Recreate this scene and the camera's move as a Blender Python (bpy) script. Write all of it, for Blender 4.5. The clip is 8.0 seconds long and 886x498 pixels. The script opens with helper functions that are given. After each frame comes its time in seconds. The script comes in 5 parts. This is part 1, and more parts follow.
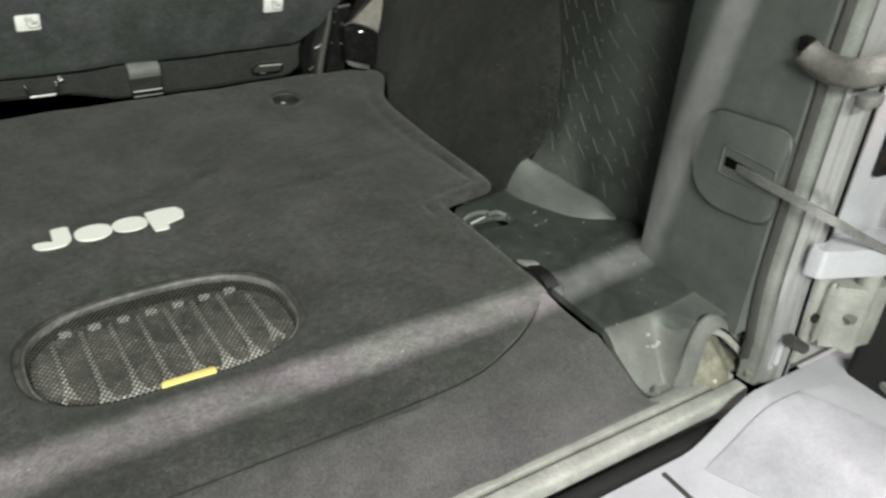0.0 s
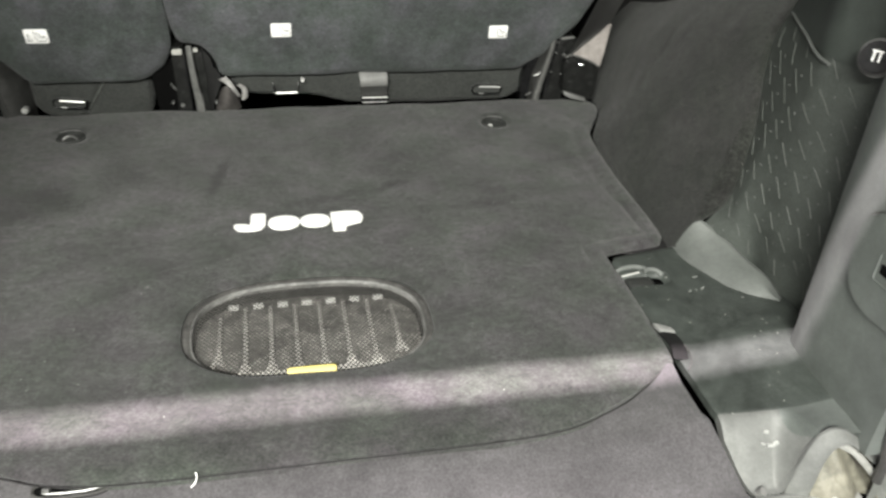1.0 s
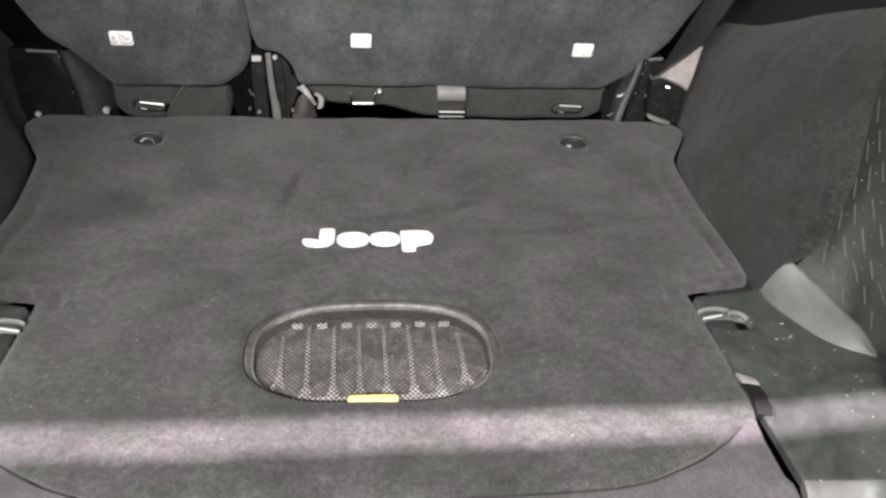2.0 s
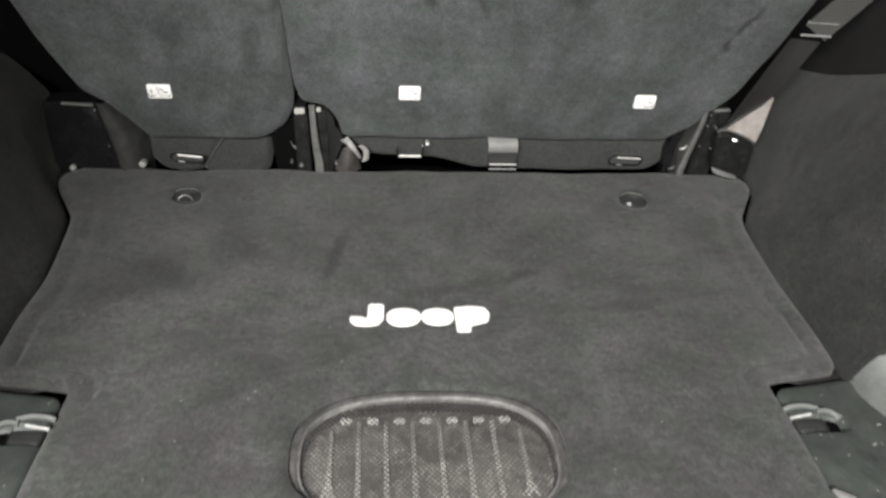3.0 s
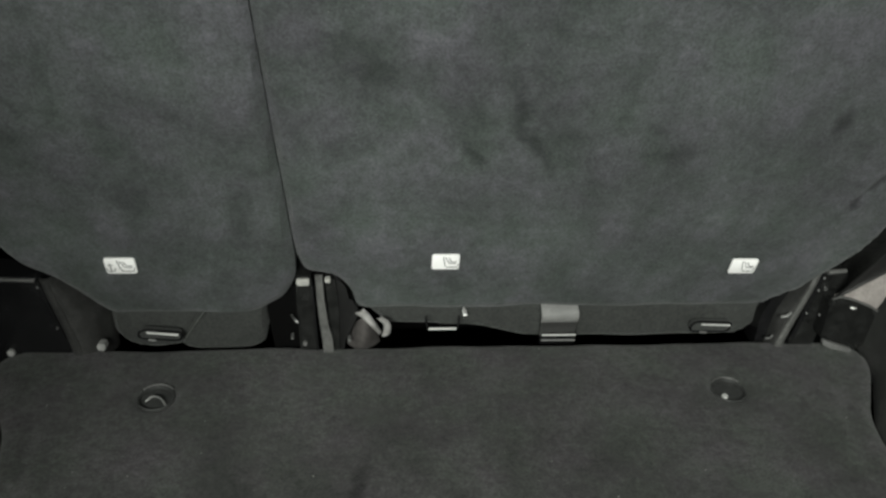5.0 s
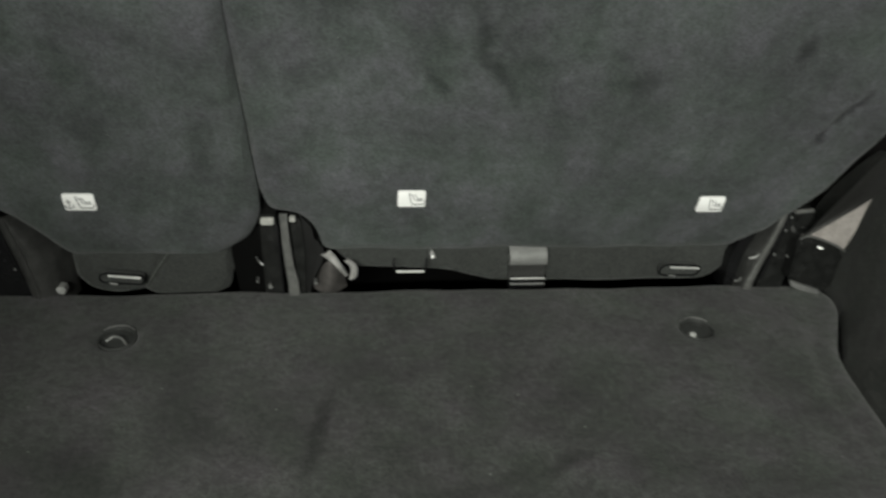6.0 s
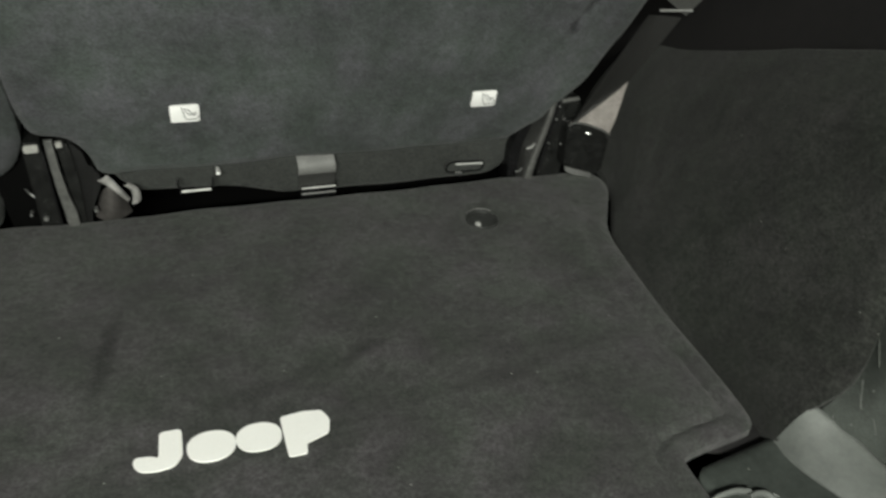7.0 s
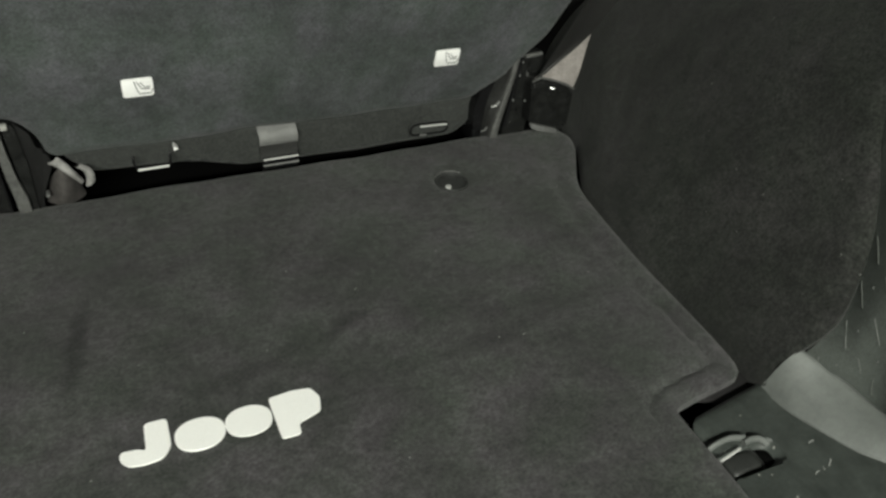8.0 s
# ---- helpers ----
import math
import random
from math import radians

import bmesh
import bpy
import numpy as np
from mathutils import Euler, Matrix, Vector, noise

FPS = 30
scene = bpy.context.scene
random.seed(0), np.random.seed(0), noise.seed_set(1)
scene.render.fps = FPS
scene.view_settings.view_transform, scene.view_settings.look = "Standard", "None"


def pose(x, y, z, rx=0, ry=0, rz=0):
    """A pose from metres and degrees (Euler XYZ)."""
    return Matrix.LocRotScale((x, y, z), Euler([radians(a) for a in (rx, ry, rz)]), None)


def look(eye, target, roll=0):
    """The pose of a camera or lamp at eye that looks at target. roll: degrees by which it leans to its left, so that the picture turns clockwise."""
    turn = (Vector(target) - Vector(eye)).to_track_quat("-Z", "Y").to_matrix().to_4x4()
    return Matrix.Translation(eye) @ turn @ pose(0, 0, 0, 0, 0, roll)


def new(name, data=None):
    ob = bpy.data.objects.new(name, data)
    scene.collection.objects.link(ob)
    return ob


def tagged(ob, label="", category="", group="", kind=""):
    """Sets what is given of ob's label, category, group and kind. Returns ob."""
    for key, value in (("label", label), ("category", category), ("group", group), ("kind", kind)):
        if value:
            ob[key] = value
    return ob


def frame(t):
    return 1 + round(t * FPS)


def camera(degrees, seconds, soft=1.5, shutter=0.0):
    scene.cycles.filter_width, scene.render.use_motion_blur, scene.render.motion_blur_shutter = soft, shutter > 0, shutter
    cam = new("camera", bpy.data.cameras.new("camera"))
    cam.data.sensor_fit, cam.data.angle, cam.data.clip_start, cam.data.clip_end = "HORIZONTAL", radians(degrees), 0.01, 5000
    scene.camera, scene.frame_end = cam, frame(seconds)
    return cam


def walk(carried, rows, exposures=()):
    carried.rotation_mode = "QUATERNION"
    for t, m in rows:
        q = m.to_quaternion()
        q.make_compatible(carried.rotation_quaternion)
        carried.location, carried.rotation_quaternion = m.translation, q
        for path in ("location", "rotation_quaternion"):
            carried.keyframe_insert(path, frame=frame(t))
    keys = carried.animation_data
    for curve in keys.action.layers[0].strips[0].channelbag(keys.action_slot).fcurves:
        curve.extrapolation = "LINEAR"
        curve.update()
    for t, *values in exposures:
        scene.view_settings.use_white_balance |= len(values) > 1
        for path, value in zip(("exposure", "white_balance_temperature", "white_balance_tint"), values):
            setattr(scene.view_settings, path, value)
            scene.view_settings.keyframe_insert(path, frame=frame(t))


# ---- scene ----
cam = camera(57.3, 8.0, soft=2.6, shutter=0.35)
PATH = [
    (0, (-0.15, -1.378, 0.538), (0.811, 0.029, -0.51), 4.0),
    (0.3, (-0.107, -1.402, 0.539), (0.69, 0.099, -0.516), 4.3),
    (0.5, (-0.079, -1.424, 0.556), (0.578, 0.138, -0.506), 4.2),
    (1, (-0.026, -1.441, 0.605), (0.351, 0.2, -0.475), 3.2),
    (1.2, (-0.019, -1.442, 0.612), (0.304, 0.209, -0.47), 3.3),
    (2.3, (-0.043, -1.367, 0.608), (0.151, 0.308, -0.467), 3.5),
    (2.5, (-0.058, -1.353, 0.613), (0.116, 0.328, -0.457), 3.3),
    (3, (-0.058, -1.27, 0.643), (0.096, 0.412, -0.428), 2.9),
    (3.5, (-0.012, -1.105, 0.681), (0.137, 0.573, -0.397), 2.7),
    (4, (0.001, -0.971, 0.695), (0.147, 0.721, -0.361), 2.5),
    (4.5, (-0.069, -0.9, 0.692), (0.086, 0.797, -0.355), 2.5),
    (4.7, (-0.095, -0.885, 0.706), (0.067, 0.814, -0.337), 2.7),
    (5.8, (-0.109, -0.9, 0.626), (0.101, 0.798, -0.409), 3.2),
    (6, (-0.084, -0.918, 0.623), (0.137, 0.776, -0.416), 3.4),
    (6.5, (-0.046, -0.962, 0.615), (0.363, 0.671, -0.464), 4.0),
    (7, (-0.022, -0.972, 0.605), (0.564, 0.558, -0.543), 5.1),
    (7.5, (-0.025, -0.935, 0.598), (0.653, 0.521, -0.594), 4.9),
    (8, (-0.051, -0.94, 0.595), (0.649, 0.485, -0.621), 4.8),
]
walk(cam, [(t, look(eye, target, roll)) for t, eye, target, roll in PATH],
     [(0, -0.58, 6850, 5), (0.5, -0.2, 6950, 2), (1, 0.2, 6850, 12), (2.5, 0.31, 6780, 22), (3, 0.26, 6740, 17), (3.5, -0.09, 6650, 10), (4.5, -0.37, 6650, 9), (6, -0.56, 6800, 8), (7.5, -0.55, 6900, 7), (8, -0.57, 6900, 7)])

# ---- light: closed garage, ceiling tube, added fill lamps, car roof over the load bay ----
world = bpy.data.worlds.new("garage_air")
world.use_nodes = True
world.node_tree.nodes["Background"].inputs[0].default_value = (0.8, 0.9, 1.0, 1)
world.node_tree.nodes["Background"].inputs[1].default_value = 0.012
scene.world = world


def tube_light(name, x, y, z, length, width, watts, colour=(1.0, 0.97, 0.95)):
    data = bpy.data.lights.new(name, "AREA")
    data.shape, data.size, data.size_y = "RECTANGLE", length, width
    data.energy, data.color = watts, colour
    ob = new(name, data)
    ob.matrix_world = pose(x, y, z)
    return ob


GAP_W, BACK_W, SIDE_W = 305, 500, 15
tube_light("tube_light_over_gate", 0.0, -1.123, 1.905, 2.4, 0.016, GAP_W, (1.0, 0.885, 0.975))
# added fill from behind and from the side, without visible sources
tube_light("fill_light_behind", -0.74, -3.2, 1.905, 1.6, 0.16, BACK_W, (0.95, 1.0, 0.95))
tube_light("fill_light_side", 1.9, -1.6, 1.905, 0.12, 2.4, SIDE_W)


# ---- materials ----
def material(name, base, rough=0.6, metal=0.0, sheen=0.0, grain=0.0, grain_scale=400.0, blot=0.0, blot_scale=9.0, mottle=0.6,
             bump=0.0, bump_scale=600.0, specks=0.0, speck_scale=55.0, coat=0.0, spec=0.5, stretch=(1, 1, 1), dark_marks=(), tint=0.0):
    m = bpy.data.materials.new(name)
    m.use_nodes = True
    nt = m.node_tree
    n, l = nt.nodes, nt.links
    b = n["Principled BSDF"]
    b.inputs["Roughness"].default_value = rough
    b.inputs["Metallic"].default_value = metal
    b.inputs["Specular IOR Level"].default_value = spec
    b.inputs["Coat Weight"].default_value = coat
    if sheen:
        b.inputs["Sheen Weight"].default_value = sheen
        b.inputs["Sheen Roughness"].default_value = 0.5
    co = n.new("ShaderNodeTexCoord")
    mp = n.new("ShaderNodeMapping")
    mp.inputs["Scale"].default_value = stretch
    l.new(co.outputs["Object"], mp.inputs["Vector"])
    colour = n.new("ShaderNodeRGB")
    colour.outputs[0].default_value = (*base, 1)
    out = colour.outputs[0]

    def noise_tex(scale, detail, roughness=0.6):
        t = n.new("ShaderNodeTexNoise")
        t.inputs["Scale"].default_value = scale
        t.inputs["Detail"].default_value = detail
        t.inputs["Roughness"].default_value = roughness
        l.new(mp.outputs[0], t.inputs["Vector"])
        return t

    def vary(src, tex, low, high, amount):
        r = n.new("ShaderNodeMapRange")
        r.inputs["From Min"].default_value, r.inputs["From Max"].default_value = low, high
        r.inputs["To Min"].default_value, r.inputs["To Max"].default_value = 1 - amount, 1 + amount
        l.new(tex.outputs[0], r.inputs["Value"])
        k = n.new("ShaderNodeVectorMath")
        k.operation = "SCALE"
        l.new(src, k.inputs[0])
        l.new(r.outputs[0], k.inputs["Scale"])
        return k.outputs[0]

    if grain:
        out = vary(out, noise_tex(grain_scale, 3), 0.3, 0.7, grain)
    if blot:
        out = vary(out, noise_tex(blot_scale, 5), 0.35, 0.65, blot)
        out = vary(out, noise_tex(blot_scale * 4.3, 4), 0.3, 0.7, blot * 0.7)
        out = vary(out, noise_tex(blot_scale * 15, 4), 0.3, 0.7, blot * mottle)
    if tint:
        # slow drift between a greener and a more violet tone, as in worn dyed fibre
        r = n.new("ShaderNodeMapRange")
        r.inputs["From Min"].default_value, r.inputs["From Max"].default_value = 0.35, 0.65
        l.new(noise_tex(13.0, 4).outputs[0], r.inputs["Value"])
        mx = n.new("ShaderNodeMix")
        mx.data_type = "RGBA"
        l.new(r.outputs[0], mx.inputs["Factor"])
        mx.inputs["A"].default_value = (1 - tint, 1 + 0.3 * tint, 1 - tint, 1)
        mx.inputs["B"].default_value = (1 + tint, 1 - 0.3 * tint, 1 + 1.2 * tint, 1)
        k = n.new("ShaderNodeVectorMath")
        k.operation = "MULTIPLY"
        l.new(out, k.inputs[0])
        l.new(mx.outputs["Result"], k.inputs[1])
        out = k.outputs[0]
    if dark_marks:
        wob = noise_tex(28.0, 3)
        shift = n.new("ShaderNodeVectorMath")
        shift.operation = "MULTIPLY_ADD"
        l.new(wob.outputs["Color"], shift.inputs[0])
        shift.inputs[1].default_value = (0.03, 0.03, 0.03)
        l.new(co.outputs["Object"], shift.inputs[2])
    for at, size, turn, amount in dark_marks:
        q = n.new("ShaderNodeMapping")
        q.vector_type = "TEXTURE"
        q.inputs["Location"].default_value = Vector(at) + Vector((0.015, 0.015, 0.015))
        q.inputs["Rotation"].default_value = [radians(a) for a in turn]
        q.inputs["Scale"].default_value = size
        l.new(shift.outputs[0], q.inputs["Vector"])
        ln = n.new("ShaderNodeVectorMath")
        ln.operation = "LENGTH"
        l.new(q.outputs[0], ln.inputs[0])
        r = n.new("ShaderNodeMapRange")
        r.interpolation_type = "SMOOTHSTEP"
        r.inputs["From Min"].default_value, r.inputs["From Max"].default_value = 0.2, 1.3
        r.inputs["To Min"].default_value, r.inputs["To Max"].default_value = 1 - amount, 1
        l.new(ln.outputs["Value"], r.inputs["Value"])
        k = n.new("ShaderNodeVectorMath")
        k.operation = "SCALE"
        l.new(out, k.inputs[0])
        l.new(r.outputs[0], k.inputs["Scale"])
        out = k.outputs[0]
    if specks:
        v = n.new("ShaderNodeTexVoronoi")
        v.inputs["Scale"].default_value = speck_scale
        l.new(mp.outputs[0], v.inputs["Vector"])
        lt = n.new("ShaderNodeMath")
        lt.operation = "LESS_THAN"
        l.new(v.outputs["Distance"], lt.inputs[0])
        lt.inputs[1].default_value = specks
        patch = n.new("ShaderNodeMath")
        patch.operation = "GREATER_THAN"
        l.new(noise_tex(speck_scale * 0.4, 2).outputs[0], patch.inputs[0])
        patch.inputs[1].default_value = 0.52
        both = n.new("ShaderNodeMath")
        both.operation = "MULTIPLY"
        l.new(lt.outputs[0], both.inputs[0])
        l.new(patch.outputs[0], both.inputs[1])
        mx = n.new("ShaderNodeMix")
        mx.data_type = "RGBA"
        l.new(both.outputs[0], mx.inputs["Factor"])
        l.new(out, mx.inputs["A"])
        mx.inputs["B"].default_value = (0.3, 0.3, 0.28, 1)
        out = mx.outputs["Result"]
    l.new(out, b.inputs["Base Color"])
    if bump:
        t = noise_tex(bump_scale, 3, 0.7)
        bp = n.new("ShaderNodeBump")
        bp.inputs["Strength"].default_value = bump
        bp.inputs["Distance"].default_value = 0.0015
        l.new(t.outputs[0], bp.inputs["Height"])
        l.new(bp.outputs[0], b.inputs["Normal"])
    return m


MAT_ORIGIN = Vector((0, -0.45, 0))
MAT_STAINS = [(Vector(p) - MAT_ORIGIN, s, (0, 0, a), 1.4 * k) for p, s, a, k in (
    ((-0.122, -0.275, 0), (0.012, 0.080, 0.1), -12, 0.38), ((0.135, -0.33, 0), (0.040, 0.014, 0.1), 30, 0.30), ((0.04, -0.36, 0), (0.060, 0.014, 0.1), 15, 0.22),
    ((-0.27, -0.24, 0), (0.045, 0.070, 0.1), 20, 0.25), ((-0.36, -0.33, 0), (0.06, 0.05, 0.1), 0, 0.25), ((0.28, -0.40, 0), (0.08, 0.012, 0.1), 8, 0.22),
    ((-0.06, -0.18, 0), (0.05, 0.02, 0.1), -10, 0.2))]
M_MAT = material("mat_carpet", (0.0425, 0.0435, 0.0417), 0.95, sheen=0.12, tint=0.07, grain=0.36, grain_scale=330, mottle=0.9, stretch=(0.9, 1.05, 1), blot=0.28, blot_scale=7,
                 bump=0.6, bump_scale=650, specks=0.04, spec=0.15, dark_marks=MAT_STAINS)


# darker patches laid into the seat carpet colour
def seat_dark_patches(origin, spots):
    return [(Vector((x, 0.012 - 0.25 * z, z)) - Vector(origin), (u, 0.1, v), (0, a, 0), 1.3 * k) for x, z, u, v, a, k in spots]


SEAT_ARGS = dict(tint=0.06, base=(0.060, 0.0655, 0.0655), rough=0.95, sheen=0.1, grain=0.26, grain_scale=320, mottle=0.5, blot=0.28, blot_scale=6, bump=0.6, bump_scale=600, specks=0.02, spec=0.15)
M_SEATCARPET = material("seat_carpet", **SEAT_ARGS, dark_marks=seat_dark_patches((0.2, 0.1, -0.14), (
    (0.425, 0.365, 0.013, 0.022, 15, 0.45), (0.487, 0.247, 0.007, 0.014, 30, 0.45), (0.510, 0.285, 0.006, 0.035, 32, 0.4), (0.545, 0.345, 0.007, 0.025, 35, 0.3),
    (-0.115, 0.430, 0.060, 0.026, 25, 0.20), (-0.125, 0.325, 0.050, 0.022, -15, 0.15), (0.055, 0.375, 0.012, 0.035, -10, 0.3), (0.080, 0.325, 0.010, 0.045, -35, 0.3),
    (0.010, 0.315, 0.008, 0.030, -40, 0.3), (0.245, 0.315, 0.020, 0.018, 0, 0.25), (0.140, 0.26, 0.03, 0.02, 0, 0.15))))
M_SEATCARPET_NARROW = material("seat_carpet_narrow", **SEAT_ARGS, dark_marks=seat_dark_patches((-0.4, 0.1, -0.14), (
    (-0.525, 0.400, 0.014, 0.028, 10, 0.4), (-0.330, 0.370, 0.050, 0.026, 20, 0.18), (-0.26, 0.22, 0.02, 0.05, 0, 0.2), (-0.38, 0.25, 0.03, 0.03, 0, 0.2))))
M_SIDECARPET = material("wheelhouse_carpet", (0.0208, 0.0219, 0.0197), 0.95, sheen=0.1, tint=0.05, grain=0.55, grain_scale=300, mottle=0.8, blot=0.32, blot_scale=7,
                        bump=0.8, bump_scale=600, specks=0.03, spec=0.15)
M_LOWCARPET = material("sill_carpet", (0.066, 0.063, 0.066), 0.95, sheen=0.12, grain=0.26, grain_scale=420, blot=0.16, blot_scale=9,
                       bump=0.7, bump_scale=600, spec=0.15)
M_BASECARPET = material("seat_base_felt", (0.036, 0.038, 0.036), 0.9, sheen=0.08, grain=0.3, grain_scale=300, blot=0.15, bump=0.5, spec=0.2)
# one corner plastic in several tones: slope and ramp carry painted light
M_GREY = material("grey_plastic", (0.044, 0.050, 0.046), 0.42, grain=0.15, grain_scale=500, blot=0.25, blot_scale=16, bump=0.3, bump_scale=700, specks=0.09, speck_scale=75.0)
M_LIGHTGREY = material("light_grey_and_lit_plastic", (0.118, 0.121, 0.116), 0.55, grain=0.08, grain_scale=500, blot=0.14, blot_scale=14, bump=0.2, bump_scale=700, specks=0.07, speck_scale=45.0,
                       # dark band that softens the painted step from shaded floor to lit slope
                       dark_marks=[((0, -0.136, 0.004), (0.30, 0.014, 0.05), (0, 0, 0), 0.3)])
M_RAMP = material("lit_ramp_plastic", (0.096, 0.102, 0.097), 0.62, grain=0.06, grain_scale=700, blot=0.12, blot_scale=14, bump=0.15, bump_scale=900)
M_DARKTRIM = material("dark_trim_cloth", (0.041, 0.047, 0.042), 0.7, grain=0.3, grain_scale=500, blot=0.15, blot_scale=12, bump=0.5, bump_scale=800)
M_MOULD = material("dark_moulding", (0.034, 0.040, 0.036), 0.55, grain=0.12, grain_scale=500, blot=0.15, blot_scale=14, bump=0.2, bump_scale=700)
M_DASH = material("dash_thread", (0.090, 0.096, 0.088), 0.6, grain=0.2)
M_PILLAR = material("pillar_paint", (0.088, 0.097, 0.091), 0.42, grain=0.08, blot=0.14, blot_scale=8, bump=0.08, bump_scale=500)
M_PAINT = material("silver_paint", (0.22, 0.218, 0.222), 0.3, metal=0.25, grain=0.04, blot=0.05, coat=0.5)
# paler copy of the silver paint, with the bright light put into it
M_PAINT_LIT = material("lit_silver_paint", (0.37, 0.37, 0.405), 0.25, metal=0.1, grain=0.04, blot=0.05, coat=0.5)
M_CHIP = material("pale_chip", (0.24, 0.245, 0.235), 0.6, grain=0.2, blot=0.2, blot_scale=60)
M_JAMB = material("jamb_paint", (0.22, 0.22, 0.208), 0.4, grain=0.08, blot=0.15, blot_scale=20)
M_FLANGE = material("flange_paint", (0.150, 0.156, 0.148), 0.4, grain=0.08, blot=0.15, blot_scale=20)
# tone of the reflection painted onto the bumper top
M_REFLECTION = material("reflection_patch", (0.28, 0.28, 0.31), 0.5, grain=0.08, blot=0.1, blot_scale=12)
M_SILL = material("sill_lip_paint", (0.29, 0.29, 0.278), 0.4, grain=0.08, blot=0.2, blot_scale=20)
M_BEIGE = material("dusty_corner_paint", (0.135, 0.128, 0.102), 0.6, grain=0.12, grain_scale=200, blot=0.30, blot_scale=16, mottle=0.2, bump=0.2)
M_RUST = material("brown_stained_metal", (0.060, 0.048, 0.032), 0.8, grain=0.3, grain_scale=150, blot=0.4, blot_scale=50, bump=0.4)
M_BLACK = material("black_plastic", (0.008, 0.008, 0.0085), 0.22, grain=0.1, blot=0.2, blot_scale=20, spec=0.3)
M_GLOSS = material("scuffed_black_plastic", (0.0120, 0.0123, 0.0120), 0.20, grain=0.2, blot=0.35, blot_scale=60, specks=0.05, speck_scale=160.0, spec=0.6)
M_COVER = material("dark_hinge_cover", (0.030, 0.030, 0.029), 0.30, grain=0.15, blot=0.3, blot_scale=50, spec=0.6)
M_STRAP = material("worn_grey_steel", (0.085, 0.085, 0.082), 0.42, grain=0.15, blot=0.3, blot_scale=45, bump=0.15)
M_CUP = material("dark_grey_plastic", (0.024, 0.025, 0.024), 0.42, grain=0.15, blot=0.2, blot_scale=30)
M_ANCHOR = material("anchor_plastic", (0.033, 0.034, 0.033), 0.45, grain=0.15, blot=0.2, blot_scale=30)
# near-black colour that stands in for shade deep in gaps and recesses
M_VOID = material("cavity_shade_black", (0.004, 0.004, 0.004), 0.95, grain=0.1, spec=0.0)
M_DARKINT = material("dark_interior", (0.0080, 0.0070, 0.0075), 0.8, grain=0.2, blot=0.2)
M_SEAL = material("black_seal", (0.010, 0.010, 0.010), 0.6, grain=0.15, blot=0.15, blot_scale=20, spec=0.2)
M_RUBBER = material("rubber", (0.034, 0.033, 0.032), 0.5, grain=0.15, blot=0.15, blot_scale=20)
M_BOOT = material("weathered_boot", (0.105, 0.100, 0.094), 0.55, grain=0.15, blot=0.3, blot_scale=30)
M_STEEL = material("bright_steel", (0.72, 0.72, 0.70), 0.25, metal=0.4, grain=0.08, blot=0.1, blot_scale=60)
M_DULLSTEEL = material("dull_steel", (0.24, 0.24, 0.235), 0.42, metal=0.6, grain=0.1, blot=0.15, blot_scale=50)
M_LIGHTSTEEL = material("worn_steel", (0.42, 0.42, 0.41), 0.35, metal=0.4, grain=0.1, blot=0.25, blot_scale=70)
M_BRACKET = material("grey_bracket", (0.13, 0.13, 0.126), 0.45, grain=0.1, blot=0.15, blot_scale=40)
M_HINGE = material("hinge_steel", (0.060, 0.060, 0.058), 0.42, grain=0.1, blot=0.2, blot_scale=40)
M_FLAP = material("grey_flap_cloth", (0.30, 0.272, 0.258), 0.85, grain=0.12, blot=0.2, blot_scale=25, bump=0.4)
# shaded copy of the strap webbing, for its turned-under end
M_WEBSHADE = material("belt_webbing", (0.030, 0.030, 0.029), 0.55, grain=0.25, grain_scale=900, blot=0.1, bump=0.6, bump_scale=1400)
M_WEBDARK = material("shaded_belt_webbing", (0.025, 0.0245, 0.024), 0.5, grain=0.25, grain_scale=900, blot=0.15, bump=0.6, bump_scale=1400)
M_WEBGREY = material("grey_webbing", (0.20, 0.20, 0.195), 0.6, grain=0.2, grain_scale=900, blot=0.12, bump=0.5, bump_scale=1400)
M_WEBMID = material("mid_grey_webbing", (0.052, 0.052, 0.050), 0.6, grain=0.2, grain_scale=900, blot=0.12, bump=0.5, bump_scale=1400)
M_WHITE = material("white_label", (0.95, 0.94, 0.93), 0.5, grain=0.03, grain_scale=200)
M_LOGO = material("white_embroidery", (0.93, 0.92, 0.90), 0.7, grain=0.06, grain_scale=900, bump=0.4, bump_scale=1500)
M_INK = material("label_ink", (0.08, 0.08, 0.085), 0.6, grain=0.1)
M_PALECLOTH = material("pale_cloth", (0.34, 0.335, 0.315), 0.85, grain=0.15, blot=0.2, blot_scale=30, bump=0.4)
M_RAGPALE = material("rag_cloth", (0.25, 0.243, 0.236), 0.85, grain=0.15, blot=0.25, blot_scale=40, bump=0.4)
M_DULLCLOTH = material("dull_cloth", (0.048, 0.043, 0.041), 0.85, grain=0.15, blot=0.25, blot_scale=30, bump=0.4)
M_YELLOW = material("yellow_tag", (0.88, 0.74, 0.27), 0.4, grain=0.04)
M_RING = material("grey_ring", (0.12, 0.118, 0.115), 0.5, grain=0.15, blot=0.4, blot_scale=45)
M_SURROUND = material("worn_surround", (0.060, 0.058, 0.056), 0.6, grain=0.25, blot=0.45, blot_scale=40, bump=0.3)
M_SPEAKER = material("speaker_slat", (0.68, 0.65, 0.62), 0.55, grain=0.3, grain_scale=500, blot=0.3, blot_scale=45)
M_CONE = material("speaker_panel", (0.20, 0.188, 0.178), 0.7, grain=0.4, grain_scale=400, blot=0.8, blot_scale=20, specks=0.30, speck_scale=150.0)
